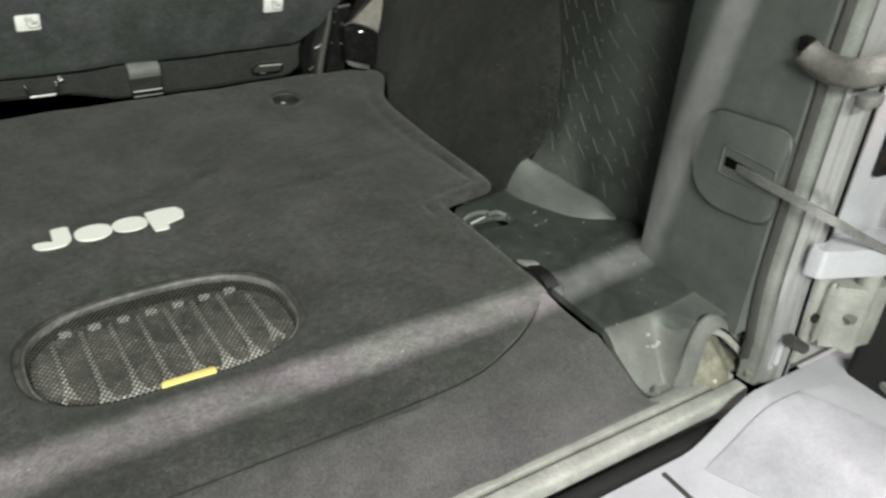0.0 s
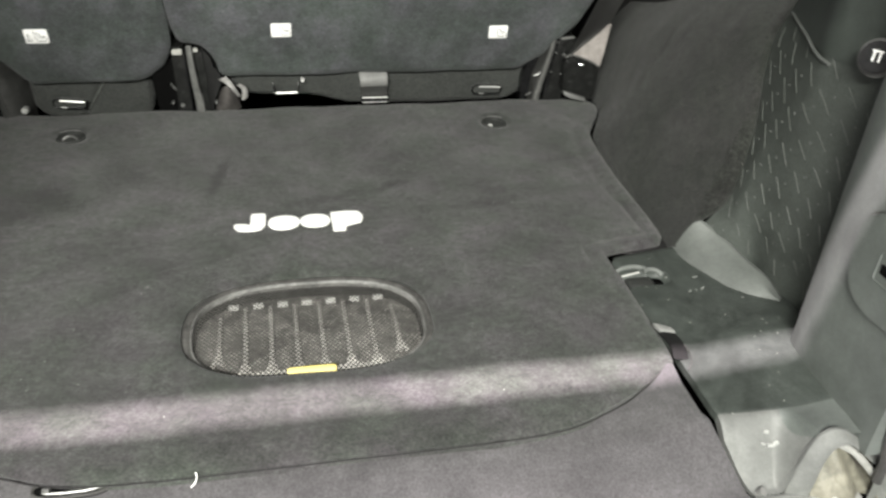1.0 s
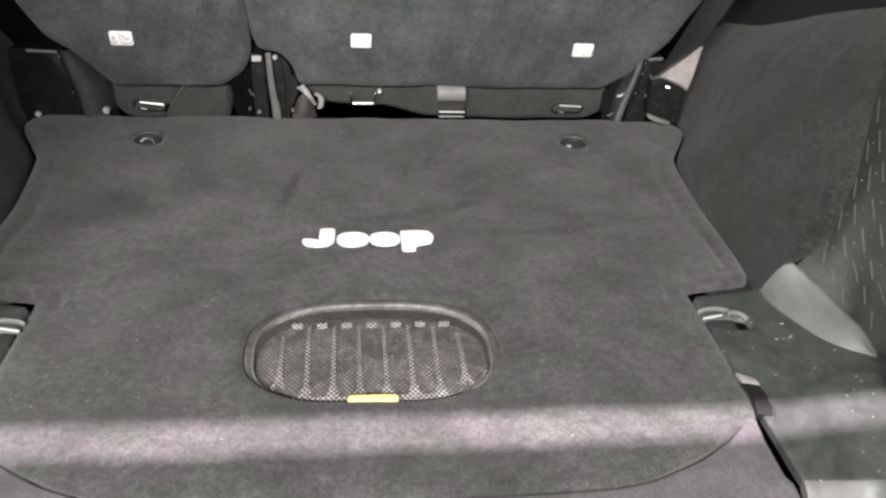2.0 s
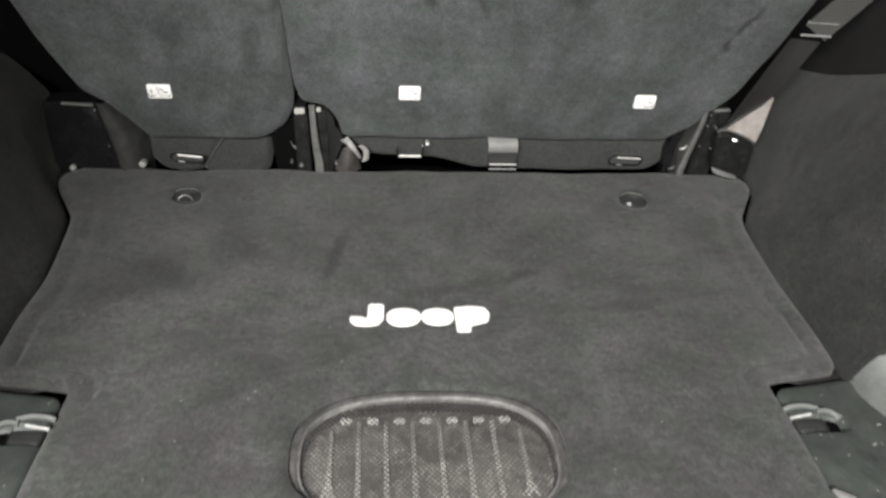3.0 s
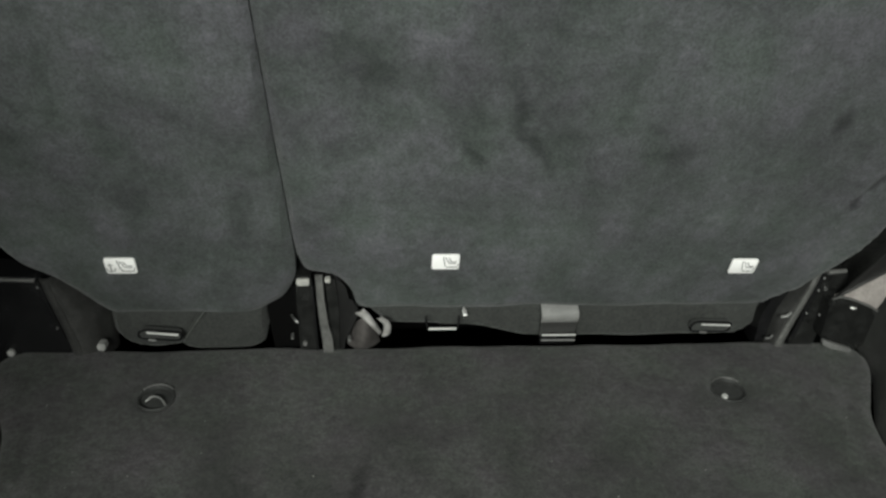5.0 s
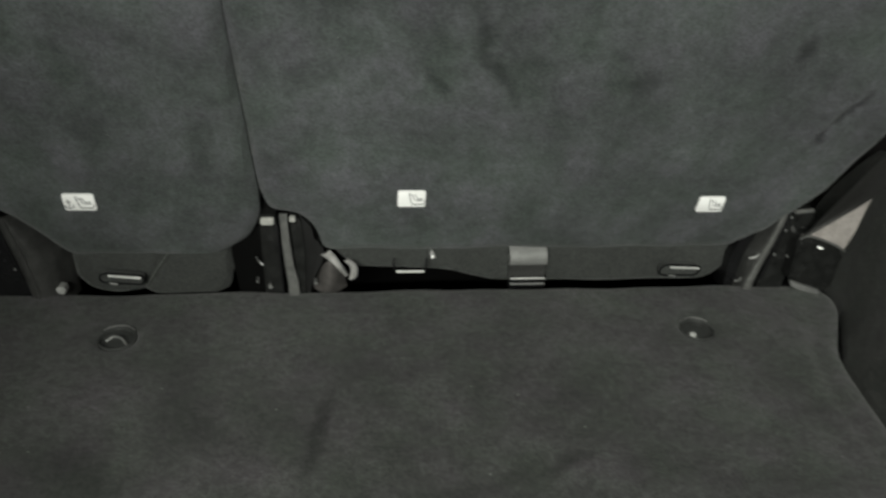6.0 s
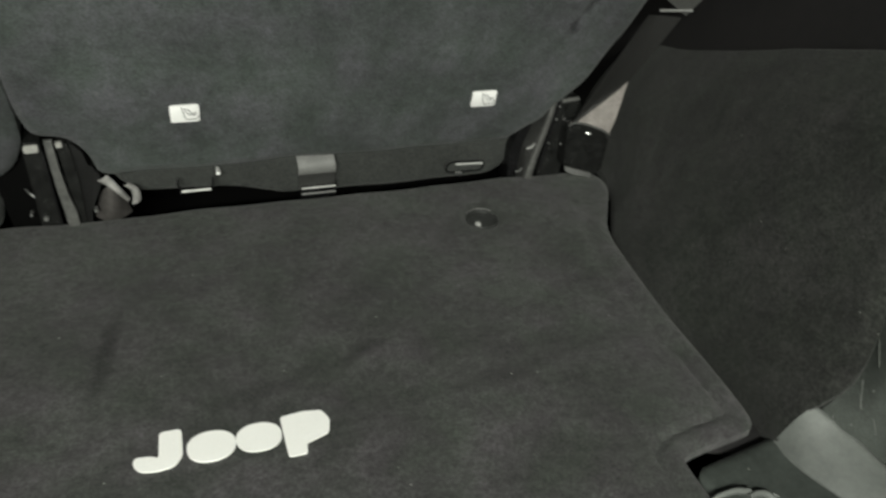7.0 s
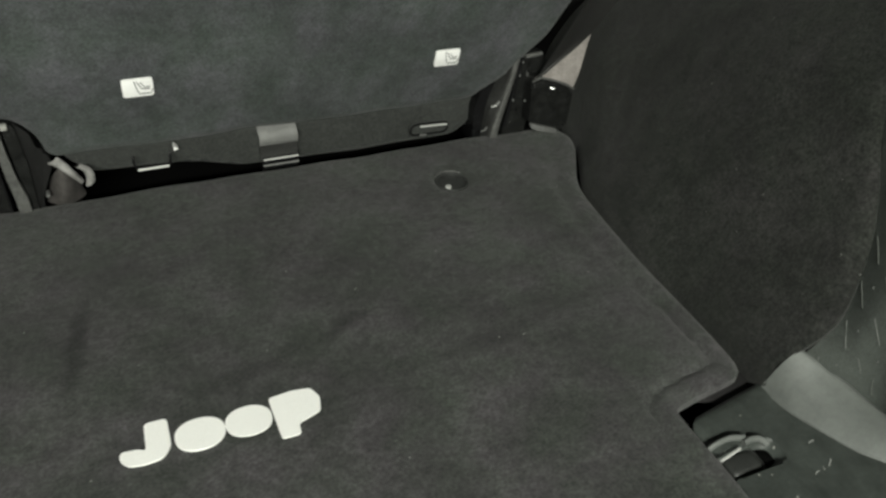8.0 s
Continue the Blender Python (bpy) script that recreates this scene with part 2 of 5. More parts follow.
# near-white tone for the light caught along the speaker slots
M_LIT_EDGE = material("lit_slot_edge", (0.80, 0.79, 0.77), 0.5, grain=0.1)
M_RED = material("red_lens", (0.35, 0.03, 0.03), 0.15, blot=0.05)
M_CONCRETE = material("garage_floor", (0.42, 0.42, 0.43), 0.5, grain=0.08, grain_scale=120, blot=0.1, blot_scale=1.5, bump=0.1)
M_WALL = material("garage_wall", (0.42, 0.42, 0.42), 0.8, grain=0.04, blot=0.05, blot_scale=1.0, bump=0.1)
M_LAMP = material("lamp_housing", (0.8, 0.8, 0.8), 0.5)


def perforated(name, base):
    """Punched sheet metal: fine staggered holes let the slats behind show."""
    m = material(name, base, 0.5, metal=0.2, grain=0.15, blot=0.2, blot_scale=30)
    nt = m.node_tree
    n, l = nt.nodes, nt.links
    co = n.new("ShaderNodeTexCoord")
    sep = n.new("ShaderNodeSeparateXYZ")
    l.new(co.outputs["Object"], sep.inputs[0])

    def op(kind, a, bb):
        k = n.new("ShaderNodeMath")
        k.operation = kind
        for i, v in enumerate((a, bb)):
            if isinstance(v, (int, float)):
                k.inputs[i].default_value = v
            elif v is not None:
                l.new(v, k.inputs[i])
        return k.outputs[0]

    a = op("SINE", op("MULTIPLY", sep.outputs[0], 2 * math.pi / 0.0058), None)
    c = op("SINE", op("MULTIPLY", sep.outputs[1], 2 * math.pi / 0.0066), None)
    hole = op("GREATER_THAN", op("MULTIPLY", a, c), 0.10)
    tr = n.new("ShaderNodeBsdfTransparent")
    mix = n.new("ShaderNodeMixShader")
    l.new(hole, mix.inputs[0])
    l.new(n["Principled BSDF"].outputs[0], mix.inputs[1])
    l.new(tr.outputs[0], mix.inputs[2])
    l.new(mix.outputs[0], n["Material Output"].inputs[0])
    return m


M_MESH = perforated("perforated_metal", (0.085, 0.082, 0.078))


def tinted_glass(name, tint):
    m = bpy.data.materials.new(name)
    m.use_nodes = True
    n, l = m.node_tree.nodes, m.node_tree.links
    n.remove(n["Principled BSDF"])
    tr, gl, fr, mix = (n.new(k) for k in ("ShaderNodeBsdfTransparent", "ShaderNodeBsdfGlossy", "ShaderNodeFresnel", "ShaderNodeMixShader"))
    tr.inputs[0].default_value = (*tint, 1)
    gl.inputs["Roughness"].default_value = 0.02
    fr.inputs[0].default_value = 1.45
    l.new(fr.outputs[0], mix.inputs[0])
    l.new(tr.outputs[0], mix.inputs[1])
    l.new(gl.outputs[0], mix.inputs[2])
    l.new(mix.outputs[0], n["Material Output"].inputs[0])
    return m


M_GLASS = tinted_glass("privacy_glass", (0.22, 0.22, 0.23))


# ---- building helpers ----
def thing(name, at, label, category, group="", kind=""):
    ob = new(name)
    ob.empty_display_size = 0.05
    ob.location = at
    bpy.context.view_layer.update()
    return tagged(ob, label, category, group, kind)


def finish(me, mat, smooth=40):
    me.materials.append(mat)
    me.shade_smooth()
    me.set_sharp_from_angle(angle=radians(smooth))


def part(name, bm, mat, parent=None, label="", smooth=40):
    """Link a bmesh, given in world coordinates, as one mesh under a thing or part."""
    bmesh.ops.recalc_face_normals(bm, faces=bm.faces)
    me = bpy.data.meshes.new(name)
    bm.to_mesh(me)
    bm.free()
    return part_mesh(name, me, mat, parent, label, smooth)


def part_mesh(name, me, mat, parent=None, label="", smooth=40):
    finish(me, mat, smooth)
    ob = new(name, me)
    if parent:
        origin = Vector()
        p = parent
        while p:
            origin += p.location
            p = p.parent
        me.transform(Matrix.Translation(-origin))
        ob.parent = parent
    if label:
        tagged(ob, label)
    return ob


def add_box(bm, lo, hi, bevel=0.0, seg=2, turn=None):
    lo, hi = Vector(lo), Vector(hi)
    m = Matrix.LocRotScale((lo + hi) / 2, None, hi - lo)
    if turn:
        m = turn @ m
    made = bmesh.ops.create_cube(bm, size=1.0, matrix=m)
    if bevel:
        edges = list({e for v in made["verts"] for e in v.link_edges})
        bmesh.ops.bevel(bm, geom=edges, offset=bevel, segments=seg, affect="EDGES", profile=0.5)
    return bm


def box(lo, hi, bevel=0.0, seg=2, turn=None):
    return add_box(bmesh.new(), lo, hi, bevel, seg, turn)


def add_prism(bm, pts, axis, a, b, bevel=0.0):
    """An outline of (u, v) pairs pushed along an axis from a to b."""
    def place(u, v, w):
        return {"x": (w, u, v), "y": (u, w, v), "z": (u, v, w)}[axis]
    low = [bm.verts.new(place(u, v, a)) for u, v in pts]
    high = [bm.verts.new(place(u, v, b)) for u, v in pts]
    fs = [bm.faces.new(low[::-1]), bm.faces.new(high)]
    for i in range(len(pts)):
        j = (i + 1) % len(pts)
        fs.append(bm.faces.new((low[i], low[j], high[j], high[i])))
    if bevel:
        rims = list({e for f in fs[:2] for e in f.edges})
        bmesh.ops.bevel(bm, geom=rims, offset=bevel, segments=2, affect="EDGES", profile=0.5)
    return bm


def prism(pts, axis, a, b, bevel=0.0):
    return add_prism(bmesh.new(), pts, axis, a, b, bevel)


def rounded(pts, r, n=5):
    """An outline with its corners rounded."""
    out = []
    for i, p in enumerate(pts):
        p = Vector(p)
        a, b = Vector(pts[i - 1]), Vector(pts[(i + 1) % len(pts)])
        ra = min(r, (a - p).length * 0.45)
        rb = min(r, (b - p).length * 0.45)
        s, e = p + (a - p).normalized() * ra, p + (b - p).normalized() * rb
        for k in range(n + 1):
            t = k / n
            out.append(tuple(s * (1 - t) ** 2 + p * 2 * t * (1 - t) + e * t * t))
    return out


def smooth_line(pts, n=6):
    """A soft curve through the points."""
    pts = [Vector(p) for p in pts]
    ext = [pts[0] * 2 - pts[1]] + pts + [pts[-1] * 2 - pts[-2]]
    out = []
    for i in range(1, len(ext) - 2):
        a, b, c, d = ext[i - 1:i + 3]
        for k in range(n):
            t = k / n
            out.append(0.5 * ((2 * b) + (c - a) * t + (2 * a - 5 * b + 4 * c - d) * t * t + (3 * b - a - 3 * c + d) * t ** 3))
    return out + [pts[-1]]


def add_sweep(bm, pts, profile, side=None, closed=False, cap=True):
    """Push a closed profile of (a, b) pairs along a line; side: the direction that a keeps to."""
    pts = [Vector(p) for p in pts]
    rings = []
    ref = Vector(side) if side else None
    last = None
    for i, p in enumerate(pts):
        nx = pts[(i + 1) % len(pts)] if closed or i + 1 < len(pts) else p
        pv = pts[i - 1] if closed or i else p
        t = (nx - pv).normalized()
        if ref:
            u = ref - t * ref.dot(t)
        elif last:
            u = last - t * last.dot(t)
        else:
            u = t.orthogonal()
        u.normalize()
        last = u
        w = t.cross(u)
        rings.append([bm.verts.new(p + u * a + w * b) for a, b in profile])
    k = len(profile)
    n = len(rings)
    for i in range(n if closed else n - 1):
        for j in range(k):
            bm.faces.new((rings[i][j], rings[i][(j + 1) % k], rings[(i + 1) % n][(j + 1) % k], rings[(i + 1) % n][j]))
    if cap and not closed:
        bm.faces.new(rings[0][::-1])
        bm.faces.new(rings[-1])
    return bm


def circle(r, n=10, squash=1.0):
    return [(r * math.cos(2 * math.pi * i / n), r * squash * math.sin(2 * math.pi * i / n)) for i in range(n)]


def tube(pts, r, n=10, closed=False):
    return add_sweep(bmesh.new(), pts, circle(r, n), closed=closed)


def ribbon(pts, width, thick, side):
    w, t = width / 2, thick / 2
    return add_sweep(bmesh.new(), pts, [(-w, -t), (w, -t), (w * 1.02, 0), (w, t), (-w, t), (-w * 1.02, 0)], side=side)


def disc(at, r, h, n=20, bevel=0.0, squash=1.0):
    pts = [(at[0] + r * math.cos(2 * math.pi * i / n), at[1] + r * squash * math.sin(2 * math.pi * i / n)) for i in range(n)]
    return prism(pts, "z", at[2], at[2] + h, bevel)


def sheet(f, nu, nv, thick=None):
    """A grid surface f(u, v) with u, v from 0 to 1; thick: an offset that gives it a back and rims."""
    bm = bmesh.new()
    def lay(off):
        return [[bm.verts.new(Vector(f(i / nu, j / nv)) + off) for j in range(nv + 1)] for i in range(nu + 1)]
    g = lay(Vector())
    for i in range(nu):
        for j in range(nv):
            bm.faces.new((g[i][j], g[i + 1][j], g[i + 1][j + 1], g[i][j + 1]))
    if thick is not None:
        b = lay(Vector(thick))
        for i in range(nu):
            for j in range(nv):
                bm.faces.new((b[i][j + 1], b[i + 1][j + 1], b[i + 1][j], b[i][j]))
        rim = [(i, 0) for i in range(nu)] + [(nu, j) for j in range(nv)] + [(i, nv) for i in range(nu, 0, -1)] + [(0, j) for j in range(nv, 0, -1)]
        for a, c in zip(rim, rim[1:] + rim[:1]):
            bm.faces.new((g[a[0]][a[1]], b[a[0]][a[1]], b[c[0]][c[1]], g[c[0]][c[1]]))
    return bm


def inner_distance(p, outline):
    """How far points lie inside an outline (negative outside)."""
    poly = np.array(outline, float)
    d = np.full(len(p), 1e9)
    ins = np.zeros(len(p), bool)
    for a, b in zip(poly, np.roll(poly, -1, axis=0)):
        ab = b - a
        t = np.clip(((p - a) @ ab) / max(ab @ ab, 1e-12), 0, 1)
        d = np.minimum(d, np.hypot(*(p - a - t[:, None] * ab).T))
        cross = (a[1] > p[:, 1]) != (b[1] > p[:, 1])
        with np.errstate(divide="ignore", invalid="ignore"):
            xs = a[0] + (p[:, 1] - a[1]) * ab[0] / ab[1]
        ins ^= cross & (p[:, 0] < xs)
    return np.where(ins, d, -d)


def pad_mesh(name, outline, res, edge, thick, relief, place, holes=()):
    """A soft slab with a rounded rim inside an outline; relief(p, d) is its height, place(u, v, h) sets it into the world."""
    lo, hi = np.min(outline, axis=0) - res, np.max(outline, axis=0) + res
    nx, ny = (np.ceil((hi - lo) / res)).astype(int) + 1
    gx, gy = np.meshgrid(lo[0] + np.arange(nx) * res, lo[1] + np.arange(ny) * res, indexing="ij")
    p = np.stack([gx.ravel(), gy.ravel()], 1)

    def dist(q):
        d = inner_distance(q, outline)
        for h in holes:
            d = np.minimum(d, -inner_distance(q, h))
        return d
    d = dist(p)
    keep = (d > 0).reshape(nx, ny)
    cell = keep[:-1, :-1] & keep[1:, :-1] & keep[1:, 1:] & keep[:-1, 1:]
    ids = np.arange(nx * ny).reshape(nx, ny)
    ci, cj = np.nonzero(cell)
    quads = np.stack([ids[ci, cj], ids[ci + 1, cj], ids[ci + 1, cj + 1], ids[ci, cj + 1]], 1)
    count = {}
    for q in quads:
        for a, b in ((q[0], q[1]), (q[1], q[2]), (q[2], q[3]), (q[3], q[0])):
            k = (min(a, b), max(a, b))
            count[k] = None if k in count else (a, b)
    rim = [v for v in count.values() if v is not None]
    rv = np.array(sorted({int(a) for e in rim for a in e}))
    e = 1e-4
    for _ in range(3):
        q, dq = p[rv], dist(p[rv])
        g = np.stack([dist(q + [e, 0]) - dist(q - [e, 0]), dist(q + [0, e]) - dist(q - [0, e])], 1) / (2 * e)
        g /= np.maximum(np.linalg.norm(g, axis=1), 0.3)[:, None]
        p[rv] = q - g * np.clip(dq, -res * 1.5, res * 1.5)[:, None]
    used = np.unique(quads)
    d = dist(p[used])
    k = 1 - np.clip(d / edge, 0, 1)
    h = relief(p[used], d) - edge * (1 - np.sqrt(np.maximum(1 - k * k, 0)))
    remap = -np.ones(nx * ny, int)
    remap[used] = np.arange(len(used))
    verts = [place(u, v, w) for (u, v), w in zip(p[used].tolist(), h.tolist())]
    faces = remap[quads].tolist()
    skirt = {}
    for a in rv.tolist():
        i = remap[a]
        skirt[a] = len(verts)
        verts.append(place(p[a][0], p[a][1], float(h[i]) - thick))
    for a, b in rim:
        faces.append([int(remap[b]), int(remap[a]), skirt[int(a)], skirt[int(b)]])
    me = bpy.data.meshes.new(name)
    me.from_pydata(verts, [], faces)
    me.update()
    return me


def waves(p, *terms):
    """Sum of soft sine waves: (height, length_u, length_v, phase)."""
    out = np.zeros(len(p))
    for a, lu, lv, ph in terms:
        out += a * np.sin(2 * math.pi * (p[:, 0] / lu + p[:, 1] / lv) + ph)
    return out


# ---- setting: garage and car shell ----
GROUND = -0.75
def slab(name, lo, hi, mat, label, category, bevel=0.0):
    return tagged(part(name, box(lo, hi, bevel), mat), label, category, kind="structure")


slab("ground", (-4, -7.5, GROUND - 0.1), (4, 4.5, GROUND), M_CONCRETE, "pale smooth garage floor under the car", "floor")
slab("wall_east", (4, -7.5, GROUND), (4.15, 4.5, 1.95), M_WALL, "plain white garage wall", "wall")
slab("wall_west", (-4.15, -7.5, GROUND), (-4, 4.5, 1.95), M_WALL, "plain white garage wall", "wall")
slab("wall_south", (-4.15, -7.65, GROUND), (4.15, -7.5, 1.95), M_WALL, "plain white garage wall", "wall")
slab("wall_north", (-4.15, 4.5, GROUND), (4.15, 4.65, 1.95), M_WALL, "plain white garage wall", "wall")
slab("ceiling", (-4.15, -7.65, 1.95), (4.15, 4.65, 2.05), M_WALL, "plain white garage ceiling", "ceiling")
# unseen housings added over the tube and the two fill lamps
for lx, ly, sx, sy in ((0, -1.123, 1.22, 0.03), (-0.74, -3.2, 0.82, 0.10), (1.9, -1.6, 0.08, 1.22)):
    slab("lamp_housing", (lx - sx, ly - sy, 1.912), (lx + sx, ly + sy, 1.95), M_LAMP, "slim white housing added above a lamp, out of view", "lamp", 0.004)

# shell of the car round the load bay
# out of view; rear edge placed to cut the strip of lamp light
slab("car_roof", (-0.74, -0.970, 1.07), (0.74, 1.6, 1.12), M_DARKINT, "car roof out of view, its rear edge bounding the light strip", "roof")
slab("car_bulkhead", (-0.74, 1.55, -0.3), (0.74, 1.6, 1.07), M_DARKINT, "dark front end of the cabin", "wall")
# blackened so that gaps round the mat and seats read as deep shade
slab("car_floor", (-0.74, -0.96, -0.2), (0.74, 1.55, -0.14), M_VOID, "floor pan under the load bay, blackened for the shade in gaps", "floor")
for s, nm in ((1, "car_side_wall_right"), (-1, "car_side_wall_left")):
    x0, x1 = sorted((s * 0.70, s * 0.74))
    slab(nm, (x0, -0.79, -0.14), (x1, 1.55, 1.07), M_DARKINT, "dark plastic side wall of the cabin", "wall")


# ---- load floor ----
def mirror(pts):
    return [(-x, y) for x, y in reversed(pts)]


RIGHT_EDGE = [(0.395, -0.797), (0.4085, -0.780), (0.412, -0.70), (0.411, -0.62), (0.4095, -0.561), (0.418, -0.5495), (0.455, -0.543), (0.490, -0.538),
              (0.506, -0.531), (0.513, -0.508), (0.516, -0.43), (0.513, -0.33), (0.520, -0.23), (0.530, -0.165), (0.555, -0.115),
              (0.577, -0.075), (0.586, -0.044), (0.580, -0.018), (0.560, -0.004)]
FRONT_EDGE = [(-0.304, -0.850), (-0.22, -0.873), (0.0, -0.876), (0.22, -0.873), (0.304, -0.850), (0.352, -0.825)]
MAT_OUTLINE = [tuple(v.xy) for v in smooth_line([(x, y, 0) for x, y in FRONT_EDGE + RIGHT_EDGE], 4)]
MAT_OUTLINE += [tuple(v.xy) for v in smooth_line([(x, y, 0) for x, y in mirror(RIGHT_EDGE) + [(-0.352, -0.825)]], 4)]


def oval(cx, cy, a, b, power=2.7, n=64):
    out = []
    for i in range(n):
        t = 2 * math.pi * i / n
        c, s = math.cos(t), math.sin(t)
        out.append((cx + a * math.copysign(abs(c) ** (2 / power), c), cy + b * math.copysign(abs(s) ** (2 / power), s)))
    return out


SUB = (-0.005, -0.658)
KNOBS = [(-0.370, -0.099), (0.364, -0.104)]


def mat_relief(p, d):
    h = waves(p, (0.0010, 0.31, 0.47, 0.3), (0.0008, -0.23, 0.19, 1.1), (0.0006, 0.11, 0.40, 2.0))
    # pressed line that follows the border round the side notches
    far = np.clip((p[:, 1] + 0.44) / 0.06, 0, 1)
    near = np.clip((np.abs(p[:, 0]) - 0.34) / 0.02, 0, 1) * np.clip((p[:, 1] + 0.590) / 0.03, 0, 1)
    h -= near * (1 - far) * 0.0044 * np.exp(-((d - 0.027) / 0.0042) ** 2)
    side = np.clip((np.abs(p[:, 0]) - 0.43) / 0.02, 0, 1) * np.clip((-0.06 - p[:, 1]) / 0.05, 0, 1)
    h -= far * side * 0.0024 * np.exp(-((d - 0.033) / 0.008) ** 2)
    # the mat dips a little round the speaker opening
    r = np.hypot((p[:, 0] - SUB[0]) / 0.152, (p[:, 1] - SUB[1]) / 0.100)
    h -= 0.003 * np.exp(-np.clip(r - 1, 0, None) / 0.06) * (p[:, 1] > SUB[1] - 0.05)
    # ripples left of the middle and a soft ridge along the front
    h += 0.0016 * np.exp(-((p[:, 1] + 0.845) / 0.012) ** 2)
    h -= np.clip(-0.78 - p[:, 1], 0, 0.1) * 0.02
    return h


mat_thing = thing("cargo_mat", (0, -0.45, 0), "charcoal carpet cargo mat with white emblem lying on the load floor", "mat")
part_mesh("mat_carpet", pad_mesh("mat_carpet", MAT_OUTLINE, 0.005, 0.004, 0.010, mat_relief, lambda u, v, h: (u, v, h),
          holes=[oval(SUB[0], SUB[1] + 0.0035, 0.149, 0.0935)] + [[(x + 0.0235 * math.cos(a * math.pi / 12), y + 0.0235 * math.sin(a * math.pi / 12)) for a in range(24)] for x, y in KNOBS]),
          M_MAT, mat_thing)
# thin dark tube standing in for the gap shade before the mat
seam = smooth_line([(-0.392, -0.796, -0.004), (-0.352, -0.828, -0.004)] + [(x, y - 0.003, -0.006) for x, y in FRONT_EDGE[:-1]] + [(0.352, -0.828, -0.004), (0.392, -0.796, -0.004)], 6)
part("front_seam", tube(seam, 0.0007, 6), M_DARKINT, mat_thing, "dark line in place of the shade along the front edge")
# plain white shapes in the place of the embroidered emblem
EMBLEM = [rounded([(-0.098, -0.429), (-0.096, -0.422), (-0.080, -0.4235), (-0.075, -0.427), (-0.0735, -0.399), (-0.053, -0.399), (-0.0535, -0.428), (-0.062, -0.4375), (-0.078, -0.4395), (-0.092, -0.4375)], 0.005),
          oval(-0.0275, -0.4235, 0.0225, 0.0160, 2.2, 32), oval(0.0165, -0.4235, 0.0215, 0.0155, 2.2, 32),
          rounded([(0.039, -0.406), (0.062, -0.404), (0.080, -0.406), (0.086, -0.418), (0.082, -0.433), (0.064, -0.438), (0.059, -0.440), (0.058, -0.451), (0.040, -0.451)], 0.0035)]
for shape in EMBLEM:
    shape = [(x, -0.399 + 1.14 * (y + 0.399)) for x, y in shape]
    part("emblem_shape", prism(shape, "z", -0.0005, 0.0020), M_LOGO, mat_thing, "plain white stitched emblem shape", 20)

# ---- speaker in the floor ----
speaker = thing("floor_speaker", (SUB[0], SUB[1], -0.02), "oval floor speaker with perforated grille set into the cargo mat", "speaker")


def ring_line(a, b, z, power=2.7, n=64):
    return [(x, y, z - 0.003 + 0.045 * (y - SUB[1])) for x, y in oval(SUB[0], SUB[1], a, b, power, n)]


part("surround", add_sweep(bmesh.new(), ring_line(0.1445, 0.0918, -0.006), [(-0.006, -0.008), (-0.0005, -0.007), (0.0015, -0.003), (0.0020, 0.001), (0.0008, 0.004), (-0.003, 0.0055), (-0.006, 0.0055)],
     side=(0, 0, 1), closed=True), M_SURROUND, speaker, "worn grey surround under the mat edge")
part("rim", add_sweep(bmesh.new(), ring_line(0.1385, 0.0865, -0.007), [(-0.006, -0.0020), (0.0005, -0.0020), (0.0020, -0.0010), (0.0022, 0.0004), (0.0010, 0.0016), (-0.006, 0.0016)],
     side=(0, 0, 1), closed=True), M_RING, speaker, "worn grey plastic rim")


def grille_dome(x, y):
    r = min(1.0, math.hypot((x - SUB[0]) / 0.137, (y - SUB[1]) / 0.085))
    return -0.0125 + 0.004 * (1 - r ** 2.5) + 0.03 * (y - SUB[1])


gm = pad_mesh("grille", oval(*SUB, 0.1360, 0.0845), 0.005, 0.001, 0.001, lambda p, d: np.array([grille_dome(x, y) for x, y in p]), lambda u, v, h: (u, v, h))
part_mesh("grille", gm, M_MESH, speaker, "perforated metal grille")
part("housing", prism(oval(*SUB, 0.152, 0.100), "z", -0.070, -0.050), M_VOID, speaker)
part("housing_wall", add_sweep(bmesh.new(), ring_line(0.147, 0.095, -0.035), [(-0.018, 0), (0.018, 0), (0.018, 0.006), (-0.018, 0.006)], side=(0, 0, 1), closed=True), M_BLACK, speaker)
# slotted carrier behind the grille: upright ribs between seven openings
part("carrier", prism(oval(*SUB, 0.134, 0.080), "z", -0.030, -0.0225), M_CONE, speaker, "dusty mottled carrier plate")
for i in range(8):
    x = SUB[0] - 0.1065 + i * 0.0302
    top, bot = (0.060, 0.064) if 0 < i < 7 else (0.046, 0.046)
    rib = [(x - 0.0024, SUB[1] + top), (x - 0.0028, SUB[1] - bot + 0.018), (x - 0.0048, SUB[1] - bot + 0.006), (x - 0.0085, SUB[1] - bot), (x + 0.0085, SUB[1] - bot), (x + 0.0048, SUB[1] - bot + 0.006), (x + 0.0028, SUB[1] - bot + 0.018), (x + 0.0024, SUB[1] + top)]
    part("rib", prism(rib, "z", -0.0235, -0.0170, 0.0012), M_SPEAKER, speaker)
part("lower_band", prism([p for p in oval(*SUB, 0.130, 0.0775) if p[1] < SUB[1] - 0.060], "z", -0.0235, -0.0172, 0.001), M_SPEAKER, speaker)
